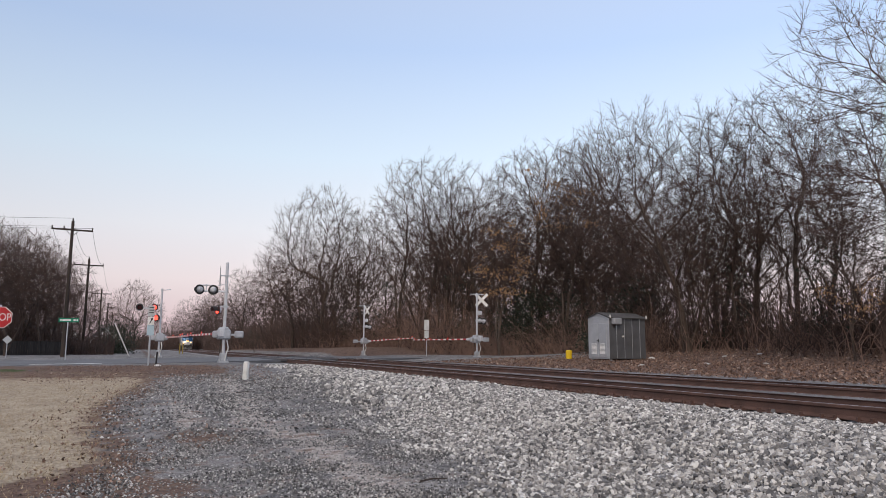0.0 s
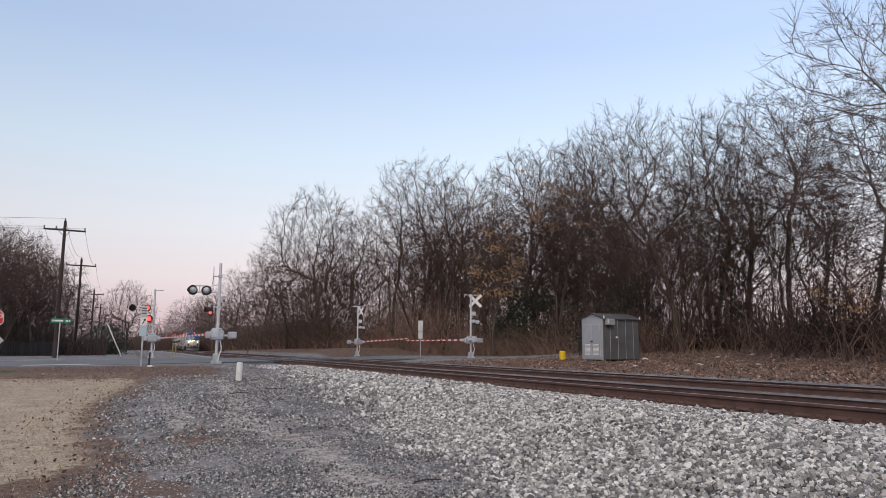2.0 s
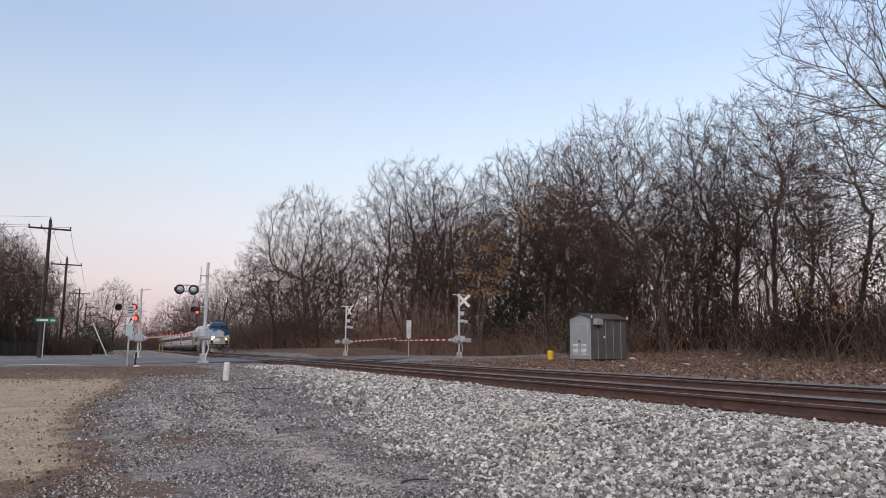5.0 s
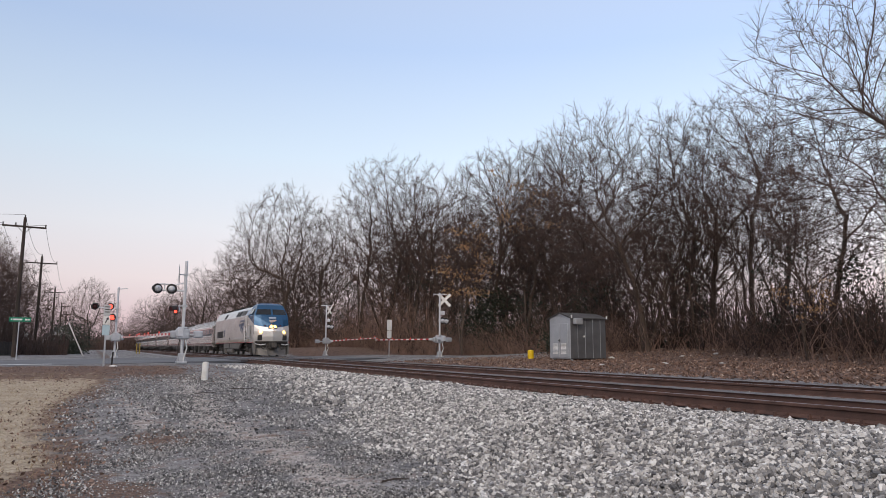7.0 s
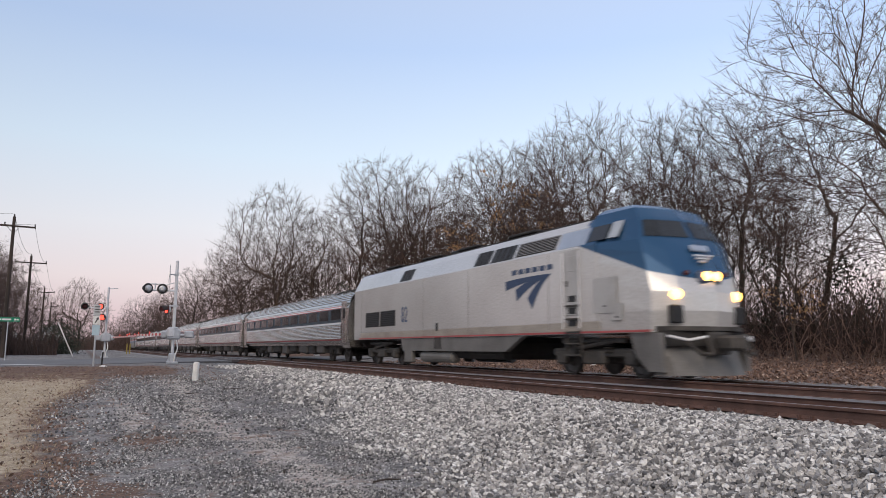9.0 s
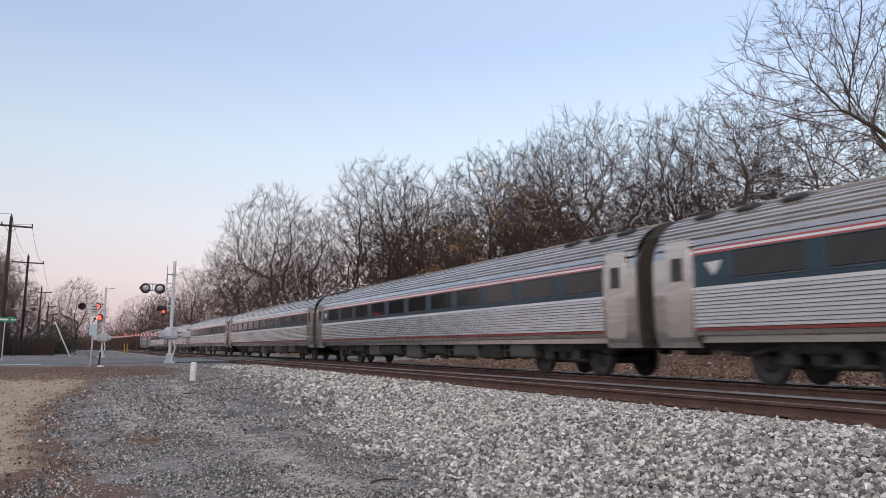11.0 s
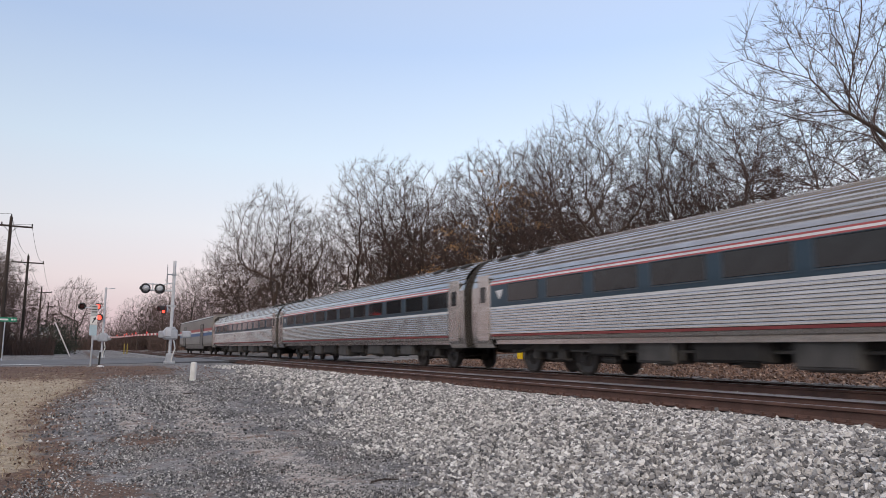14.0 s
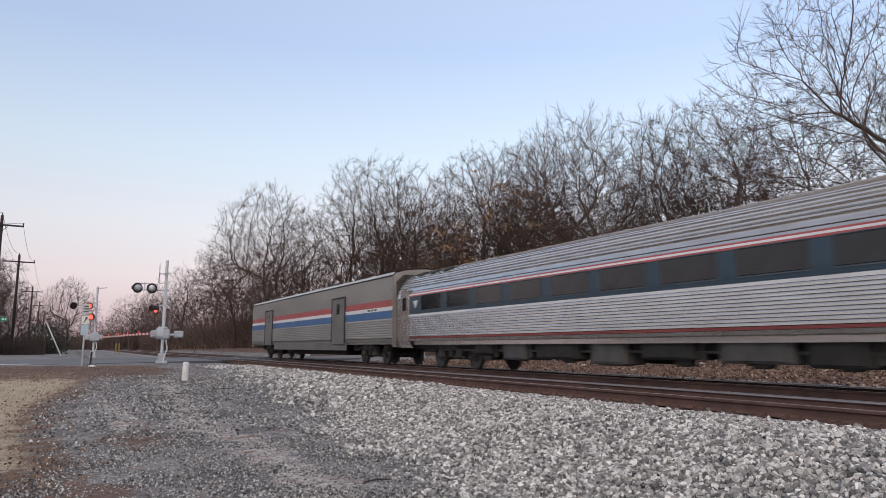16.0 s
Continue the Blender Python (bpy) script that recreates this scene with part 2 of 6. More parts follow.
def grass_edge(y):
    return np.interp(y, [0, 7, 9, 11, 14, 18, 24, 28, 60], [-1.6, -1.3, -0.9, -0.2, -0.55, -0.6, 0.2, 0.6, 1.0])


def stone_edge(y):
    return np.interp(y, [4, 6, 13, 25, 40], [3.9, 4.1, 5.3, 6.3, 6.6])


def build_ground():
    xs = axis_steps([(-1500, -100, 200), (-100, -20, 8), (-20, -6, 1), (-6, 9, 0.2), (9, 40, 1), (40, 100, 8), (100, 1500, 200)])
    ys = axis_steps([(-600, -20, 80), (-20, 3, 2), (3, 36, 0.25), (36, 100, 2), (100, 300, 20), (300, 3000, 300)])
    X, Y = np.meshgrid(xs, ys)
    Z = ground_z(X, Y)
    near = (X > -6) & (X < 9) & (Y > 3) & (Y < 36)
    bumps = np.array([noise.noise((x * 1.3, y * 1.3, 0)) for x, y in zip(X[near], Y[near])])
    Z[near] += 0.03 * bumps
    nx = len(xs)
    me = bpy.data.meshes.new("ground")
    faces = [(j * nx + i, j * nx + i + 1, (j + 1) * nx + i + 1, (j + 1) * nx + i) for j in range(len(ys) - 1) for i in range(nx - 1)]
    me.from_pydata(np.stack([X, Y, Z], -1).reshape(-1, 3).tolist(), [], faces)
    zones = {
        "track": 0.72 * np.exp(-((X - np.interp(Y, [5, 8, 11.7, 14.5, 23, 30], [2.5, 2.56, 2.7, 2.2, 2.7, 3.05])) / 0.55) ** 2) * smooth01(-Y, -30, -26)
                 + 0.6 * np.exp(-((X - 0.9) / 0.4) ** 2) * smooth01(Y, 10, 12) * smooth01(-Y, -24, -18),
        "grass": smooth01(grass_edge(Y) - X, -0.7, 0.7) * smooth01(-Y, -33, -29),
        "earth": np.maximum(smooth01(Y, 26, 29) * smooth01(-Y, -37, -33) * smooth01(4.5 - X, 0, 2) * 0.75,
                            0.9 * np.exp(-((X + 0.1) ** 2 / 0.5 + (Y - 8.9) ** 2 / 0.35))
                            + 0.7 * smooth01(np.abs(X - grass_edge(Y)), 0.9, 0.1) * 0.8 + 0.30 * smooth01(X, -0.5, 0.5) * smooth01(-X, -5.0, -3.5) * smooth01(-Y, -26, -20) + 0.75 * smooth01(-Y, -11, -8.6) * smooth01(-X, -0.9, 0.3) + 0.62 * np.exp(-((X - 1.1) ** 2 / 0.3 + (Y - 13.2) ** 2 / 0.6))),
        "leaf": np.maximum(smooth01(X, 17.6, 19.2) * (1 - smooth01(X, 16, 18) * smooth01(Y, 40, 43) * smooth01(-Y, -70, -66) * smooth01(-X, -36, -30)), smooth01(-X, 9, 14) * smooth01(Y, 50, 60)),
        "stone": smooth01(X - stone_edge(Y), -0.7, 0.8) * smooth01(-X, -16.8, -16.0) + 0.0 * Y,
        "green": 0.8 * np.exp(-((X + 5) ** 2 / 3 + (Y - 31.0) ** 2 / 0.6)),
    }
    for name, w in zones.items():
        at = me.attributes.new(name, "FLOAT", "POINT")
        at.data.foreach_set("value", np.clip(w, 0, 1).ravel().astype(np.float32))
    me.materials.append(ground_material())
    me.shade_smooth()
    tagged(new("ground", me), "dry grass, grey gravel and brown leaf litter beside the tracks", "ground", kind="structure")


build_ground()


# ---- road over the crossing ----
def road_strip(name, pts, width, z, material, label, lift=0.0):
    """A slab along a line of (x, y, z) points."""
    s = Shape()
    for (a, b) in zip(pts, pts[1:]):
        a, b = Vector(a), Vector(b)
        d = (b - a)
        nrm = Vector((-d.y, d.x, 0)).normalized() * width / 2
        s.add([tuple(a + nrm), tuple(b + nrm), tuple(b - nrm), tuple(a - nrm)] + [tuple(p - Vector((0, 0, 0.12))) for p in (a + nrm, b + nrm, b - nrm, a - nrm)],
              [(0, 1, 2, 3), (0, 4, 5, 1), (1, 5, 6, 2), (2, 6, 7, 3), (3, 7, 4, 0)])
    ob = new(name, s.mesh(name, material))
    return tagged(ob, label, "road", kind="structure")


road_strip("road", [(-60, 3, 0.70), (-2.4, 43.2, 0.80), (5.2, 48.6, 0.86), (16.8, 56.8, 0.86), (26, 63.2, 0.86), (60, 88, 1.1)], 11.0, 0.8, M_ASPHALT, "worn grey asphalt road running over the railway crossing")


# ---- tracks ----
def rail_profile(x):
    half = [(0.07, 0.0), (0.07, 0.012), (0.02, 0.03), (0.009, 0.045), (0.009, 0.125), (0.036, 0.142), (0.038, 0.172), (0.030, 0.180)]
    return [(x + a, RAIL_Z - 0.18 + b) for a, b in half] + [(x - a, RAIL_Z - 0.18 + b) for a, b in reversed(half)]


def build_track(cx, tag):
    track = thing("railway_track", (cx, 0, 0), "rusty steel rails on dark wooden ties, " + tag, "railway track", "railway tracks", kind="structure")
    for side in (-1, 1):
        s = Shape().prism(rail_profile(side * 0.755), 1, -60, 420)
        rail = part("rail", s, M_RAIL, track, "rust-brown steel rail")
        part("running_surface", Shape().box((side * 0.745, 180, RAIL_Z + 0.001), (0.034, 480, 0.004)).box((side * 0.7165, 180, RAIL_Z - 0.016), (0.006, 480, 0.026)), M_RAILTOP, rail, "polished bright running band")
    s = Shape().box((0, 0, 0), (2.6, 0.23, 0.17), 0, None, 0.012)
    tie = s.mesh("tie", M_TIE)
    y, k = -12.0, 0
    rest = Shape()
    while y < 210:
        if y < 75 and k < 190:
            ob = new("tie", tie)
            ob.parent = track
            ob.location = (random.uniform(-0.05, 0.05), y, RAIL_Z - 0.18 - 0.10)
            ob.rotation_euler = (0, 0, random.uniform(-0.02, 0.02))
        else:
            rest.box((0, y, RAIL_Z - 0.28), (2.6, 0.23, 0.17))
        y += 0.52
        k += 1
    part("far_ties", rest, M_TIE, track, "rows of dark ties far along the line", kind="stuff")
    return track


build_track(NEAR_X, "the line beside the gravel")
build_track(FAR_X, "the line on which the train runs")


# ---- the train ----
M_STEEL = mat("fluted_stainless_steel", (0.68, 0.645, 0.61), (0.57, 0.54, 0.51), 0.35, 0.25, 0.95, 0.0, 9, stretch=(1, 0.15, 1))
M_BAND = mat("blue_grey_window_band", (0.035, 0.068, 0.10), (0.026, 0.052, 0.078), 0.7, 0.35, 0.1, 0.02)
M_GLASS = mat("dark_tinted_window", (0.02, 0.024, 0.028), (0.012, 0.014, 0.017), 2, 0.08, 0, 0)
M_PANEL_EDGE = mat("grey_window_edge", (0.13, 0.15, 0.17), (0.09, 0.105, 0.12), 2, 0.4, 0.3, 0)
M_STRIPE_R = mat("red_stripe", (0.42, 0.09, 0.09), (0.34, 0.07, 0.07), 1, 0.45, 0, 0.02)
M_STRIPE_D = mat("dull_red_stripe", (0.27, 0.06, 0.06), (0.2, 0.045, 0.045), 1, 0.5, 0, 0.02)
M_STRIPE_W = mat("white_stripe", (0.74, 0.74, 0.75), (0.62, 0.62, 0.64), 1, 0.45, 0, 0.02)
M_STRIPE_B = mat("blue_stripe", (0.05, 0.14, 0.32), (0.04, 0.11, 0.26), 1, 0.45, 0, 0.02)
M_UNDER = mat("dirty_black_underframe", (0.035, 0.032, 0.03), (0.018, 0.017, 0.017), 3, 0.8, 0.1, 0.2)
M_TRUCK = mat("dusty_cast_steel", (0.10, 0.092, 0.085), (0.045, 0.042, 0.04), 3, 0.75, 0.3, 0.2)
M_WHEEL = mat("steel_wheel", (0.12, 0.11, 0.105), (0.06, 0.055, 0.052), 4, 0.5, 0.6, 0.1)
M_GREYBOX = mat("grey_equipment_box", (0.105, 0.10, 0.097), (0.055, 0.053, 0.051), 2, 0.6, 0.2, 0.08)
M_RUBBER = mat("black_rubber", (0.06, 0.053, 0.048), (0.035, 0.031, 0.028), 4, 0.85, 0, 0.1)


def flutes(prof, pitch=0.075, depth=0.014):
    """Adds small ridges along a profile of (x, z) points."""
    out = []
    for a, b in zip(prof, prof[1:]):
        a, b = Vector(a), Vector(b)
        n = max(1, int((b - a).length / pitch))
        nrm = Vector((b.y - a.y, -(b.x - a.x))).normalized()
        for i in range(n):
            p, q = a.lerp(b, i / n), a.lerp(b, (i + 1) / n)
            out += [tuple(p), tuple(p.lerp(q, 0.06) + nrm * depth), tuple(p.lerp(q, 0.55) + nrm * depth * 0.85)]
    return out + [tuple(prof[-1])]


def shell(s, prof, y0, y1, mi=0):
    """Runs an open (x, z) profile from y0 to y1."""
    n = len(prof)
    s.add([(x, y0, z) for x, z in prof] + [(x, y1, z) for x, z in prof], [(i, i + 1, n + i + 1, n + i) for i in range(n - 1)], mi)
    return s


def bogie(parent, y, half=1.3, outside=False):
    """Two wheelsets in a frame that runs inside the wheels (coaches) or outside them (locomotive)."""
    s = Shape()
    fx = 1.08 if outside else 0.52
    for sx in (-1, 1):
        s.box((sx * fx, y, 0.62), (0.16, 2 * half + 0.7, 0.22), 0, None, 0.04)
        for wy in (-half, half):
            s.box((sx * fx, y + wy, 0.48), (0.26, 0.40, 0.36), 0, None, 0.05)
        if outside:
            s.box((sx * 1.12, y, 0.5), (0.2, 0.9, 0.36), 0, None, 0.04)
            for wy in (-0.62, 0.62):
                for k in range(4):
                    s.lathe((sx * 1.14, y + wy, 0.62 + 0.09 * k), (0, 0, 1), [(0, 0.10), (0.03, 0.15), (0.06, 0.10)], 10)
            s.tube((sx * 1.24, y - 1.0, 0.92), (sx * 1.24, y + 0.7, 0.72), 0.05, 0.05, 8)
            s.box((sx * 1.15, y, 0.93), (0.18, 2.6, 0.12), 0, None, 0.03)
        else:
            s.add([(sx * 1.08, y - 0.32, 0.98), (sx * 1.08, y + 0.32, 0.98), (sx * 1.08, y + 0.1, 0.42), (sx * 1.08, y - 0.1, 0.42),
                   (sx * 0.98, y - 0.32, 0.98), (sx * 0.98, y + 0.32, 0.98), (sx * 0.98, y + 0.1, 0.42), (sx * 0.98, y - 0.1, 0.42)],
                  [(0, 1, 2, 3), (4, 5, 6, 7), (0, 1, 5, 4), (1, 2, 6, 5), (2, 3, 7, 6), (3, 0, 4, 7)])
            s.tube((sx * 1.05, y - 0.2, 0.42), (sx * 1.05, y - half + 0.3, 0.42), 0.035, 0.035, 8)
    s.box((0, y, 0.72), (2.0, 0.5, 0.3), 0, None, 0.05)
    s.box((0, y, 0.56), (1.2, 2 * half - 0.3, 0.46), 0, None, 0.06)
    if not outside:
        for sx in (-1, 1):
            s.box((sx * 0.98, y, 0.80), (0.46, 1.25, 0.34), 0, None, 0.06)
            s.box((sx * 1.0, y - 0.62, 0.60), (0.30, 0.36, 0.42), 0, None, 0.05)
            s.box((sx * 1.0, y + 0.62, 0.60), (0.30, 0.36, 0.42), 0, None, 0.05)
            s.tube((sx * 1.12, y + 0.1, 0.9), (sx * 1.12, y + half + 0.2, 0.62), 0.045, 0.045, 8)
            for wy in (-half, half):
                s.box((sx * 0.96, y + wy * 1.42, 0.74), (0.26, 0.34, 0.3), 0, None, 0.04)
    b = part("bogie", s, M_TRUCK, parent, "grimy cast-steel bogie frame")
    for wy in (-half, half):
        w = Shape()
        for sx in (-1, 1):
            w.lathe((sx * 0.755 - sx * 0.07, y + wy, 0.46), (sx, 0, 0), [(0, 0.1), (0, 0.40), (0.01, 0.475), (0.03, 0.47), (0.04, 0.457), (0.13, 0.45), (0.14, 0.39), (0.10, 0.36), (0.08, 0.22), (0.13, 0.16), (0.16, 0.12)], 26)
        w.tube((-0.9, y + wy, 0.46), (0.9, y + wy, 0.46), 0.08, 0.08, 10)
        part("wheelset", w, M_WHEEL, b, "dark steel wheelset")
    return b


HALF = 12.7          # half the length of a coach body
SIDE = [(1.50, 0.98), (1.56, 1.0), (1.575, 1.08)]
ENDS = [(1.44, 0.74), (1.52, 0.86), (1.575, 1.10), (1.605, 1.9), (1.60, 2.68), (1.54, 2.86)]
LOWER = [(1.578, 1.16), (1.60, 1.93)]
ROOF = [(1.535, 2.88), (1.47, 3.06), (1.36, 3.25), (1.18, 3.44), (0.95, 3.59), (0.66, 3.72), (0.34, 3.80), (0.0, 3.83)]


def both(s, prof, y0, y1, mi=0):
    shell(s, prof, y0, y1, mi)
    shell(s, [(-x, z) for x, z in prof], y0, y1, mi)


def build_coach():
    car = thing("passenger_coach", (0, 0, 0), "fluted stainless-steel coach with dark blue window band and red stripes", "train car", "train cars")
    inner = HALF - 1.17
    body = Shape()
    both(body, flutes(LOWER, 0.077, 0.02), -inner, inner)
    both(body, flutes(ROOF, 0.105, 0.034), -HALF + 0.05, HALF - 0.05)
    both(body, SIDE, -inner, inner)
    for e in (-1, 1):
        both(body, ENDS, min(e * inner, e * HALF), max(e * inner, e * HALF))
        body.prism([(1.5, 0.75), (1.58, 1.2), (1.6, 1.9), (1.59, 2.6), (1.5, 2.95), (1.15, 3.42), (0.62, 3.7), (0, 3.8),
                    (-0.62, 3.7), (-1.15, 3.42), (-1.5, 2.95), (-1.59, 2.6), (-1.6, 1.9), (-1.58, 1.2), (-1.5, 0.75)], 1, e * HALF - 0.03, e * HALF + 0.03)
    body.box((0, 0, 0.92), (2.9, 2 * HALF - 0.2, 0.14))
    b = part("body", body, M_STEEL, car, "fluted stainless-steel shell")
    band = Shape()
    both(band, [(1.602, 2.0), (1.606, 2.2), (1.598, 2.68)], -inner, inner)
    part("window_band", band, M_BAND, b, "dark blue-grey painted band")
    for z0, z1, x0, x1, m, lab in [(1.93, 2.0, 1.606, 1.606, M_STRIPE_W, "white line"), (1.09, 1.15, 1.58, 1.584, M_STRIPE_D, "dull red line"),
                                   (2.68, 2.73, 1.602, 1.592, M_STRIPE_R, "red line"), (2.73, 2.78, 1.592, 1.58, M_STRIPE_W, "white line"), (2.78, 2.82, 1.58, 1.57, M_STRIPE_R, "red line"), (2.82, 2.88, 1.57, 1.545, M_STEEL, "plain steel strip")]:
        s = Shape()
        both(s, [(x0 + 0.004, z0), (x1 + 0.004, z1)], -inner, inner)
        part("stripe", s, m, b, lab)
    win = Shape()
    win.box((0, 0, 0), (0.02, 1.57, 0.52), 0, None, 0.008)
    wm = win.mesh("window", M_GLASS)
    n = 11
    for sx in (-1, 1):
        for i in range(n):
            w = new("window", wm)
            w.parent = car
            w.location = (sx * 1.607, 2.04 * (i - 5) + 0.5 * sx, 2.40)
            tagged(w, "dark tinted window")
    fr = Shape()
    for z in (-0.285, 0.285):
        fr.box((0, 0, z), (0.010, 1.62, 0.018))
    for y in (-0.815, 0.815):
        fr.box((0, y, 0), (0.010, 0.018, 0.58))
    fm = fr.mesh("window_frame", M_PANEL_EDGE)
    for sx in (-1, 1):
        for i in range(n):
            w = new("window_frame", fm)
            w.parent = car
            w.location = (sx * 1.612, 2.04 * (i - 5) + 0.5 * sx, 2.40)
        part("band_mark", Shape().prism([(-11.2, 2.50), (-10.78, 2.52), (-10.86, 2.36), (-10.98, 2.22), (-11.1, 2.36)], 0, min(sx * 1.606, sx * 1.612), max(sx * 1.606, sx * 1.612)), M_STRIPE_W, b, "pale mark on the band")
        part("band_mark", Shape().prism([(11.2, 2.50), (10.78, 2.52), (10.86, 2.36), (10.98, 2.22), (11.1, 2.36)], 0, min(sx * 1.606, sx * 1.612), max(sx * 1.606, sx * 1.612)), M_STRIPE_W, b, "pale mark on the band")
    pipe = Shape()
    for sx in (-1, 1):
        pipe.tube((sx * 1.22, -7.9, 0.66), (sx * 1.22, 7.9, 0.66), 0.035, 0.035, 6)
        for y in (-6.3, -4.5, -2.5, 1.6, 3.9, 5.8):
            pipe.box((sx * 1.2, y, 0.7), (0.1, 0.12, 0.5), 0, None, 0.02)
            pipe.lathe((sx * 1.1, y + 0.35, 0.46), (0, 1, 0), [(0, 0.05), (0.03, 0.12), (0.45, 0.12), (0.48, 0.05)], 10)
    part("underfloor_pipe", pipe, M_TRUCK, car, "grimy pipes and cylinders under the floor")
    door = Shape().box((0, 0, 0), (0.03, 0.70, 2.1), 0, None, 0.01)
    dm = door.mesh("door", M_STEEL)
    pane = Shape().box((0, 0, 0), (0.02, 0.34, 0.5), 0, None, 0.008).mesh("door_window", M_GLASS)
    for sx in (-1, 1):
        for e in (-1, 1):
            d = new("door", dm)
            d.parent = car
            d.location = (sx * 1.60, e * (HALF - 0.71), 2.0)
            tagged(d, "plain steel vestibule door")
            p = new("door_window", pane)
            p.parent = d
            p.location = (sx * 0.016, 0, 0.42)
    part("underframe", Shape().box((0, 0, 0.82), (2.3, 23.6, 0.26), 0, None, 0.03), M_UNDER, car, "sooty black underframe")
    gear = [(-7.2, 1.3, 0.5, M_GREYBOX), (-5.4, 1.2, 0.55, M_UNDER), (-3.7, 1.7, 0.5, M_GREYBOX), (-1.4, 1.6, 0.45, M_UNDER), (0.6, 1.3, 0.6, M_GREYBOX), (2.7, 1.9, 0.5, M_UNDER), (4.8, 1.2, 0.55, M_GREYBOX), (6.6, 1.1, 0.4, M_UNDER)]
    for y, ln, hh, m in gear:
        for sx in (-1, 1):
            s = Shape().box((sx * 1.0, y + 0.2 * sx, 0.94 - hh / 2), (0.7, ln, hh), 0, None, 0.03).box((sx * 1.36, y + 0.2 * sx, 0.94 - hh / 2), (0.04, ln * 0.85, hh * 0.8), 0, None, 0.01)
            part("equipment_box", s, m, car, "dusty underfloor equipment box")
    tank = Shape()
    tank.lathe((-1.1, -0.2, 0.5), (0, 1, 0), [(0, 0.1), (0.05, 0.2), (1.1, 0.2), (1.15, 0.1)], 14)
    tank.box((-1.1, 0.35, 0.75), (0.1, 0.7, 0.2))
    part("air_tank", tank, M_GREYBOX, car, "round air tank under the floor")
    for e in (-1, 1):
        bogie(car, e * 9.1)
        s = Shape()
        s.prism([(0.72, 0.75), (0.95, 1.0), (1.0, 3.4), (0.8, 3.62), (-0.8, 3.62), (-1.0, 3.4), (-0.95, 1.0), (-0.72, 0.75)], 1, e * (HALF + 0.0), e * (HALF + 0.30))
        for k in range(3):
            s.prism([(1.25, 0.95), (1.28, 3.3), (0.9, 3.66), (-0.9, 3.66), (-1.28, 3.3), (-1.25, 0.95)], 1, e * (HALF + 0.05 + 0.09 * k), e * (HALF + 0.09 + 0.09 * k))
        part("gangway", s, M_RUBBER, car, "black rubber gangway bellows")
        c = Shape().box((0, e * (HALF + 0.15), 0.72), (0.3, 0.34, 0.28), 0, None, 0.04)
        part("coupler", c, M_TRUCK, car, "steel coupler")
        for sx in (-1, 1):
            for q in range(3):
                v = Shape().box((sx * 0.95, e * (HALF - 1.0 - 1.1 * q), 3.62), (0.30, 0.5, 0.1), 0, pose(0, 0, 0, 0, sx * 28, 0), 0.03)
                part("roof_vent", v, M_UNDER, car, "dark low roof vent")
    return car


M_BAGDOOR = mat("grey_door_paint", (0.19, 0.183, 0.174), (0.145, 0.14, 0.133), 1, 0.5, 0.2, 0.04)


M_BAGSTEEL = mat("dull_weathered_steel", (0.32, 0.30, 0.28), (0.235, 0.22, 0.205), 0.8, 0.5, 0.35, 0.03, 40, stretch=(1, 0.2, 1))


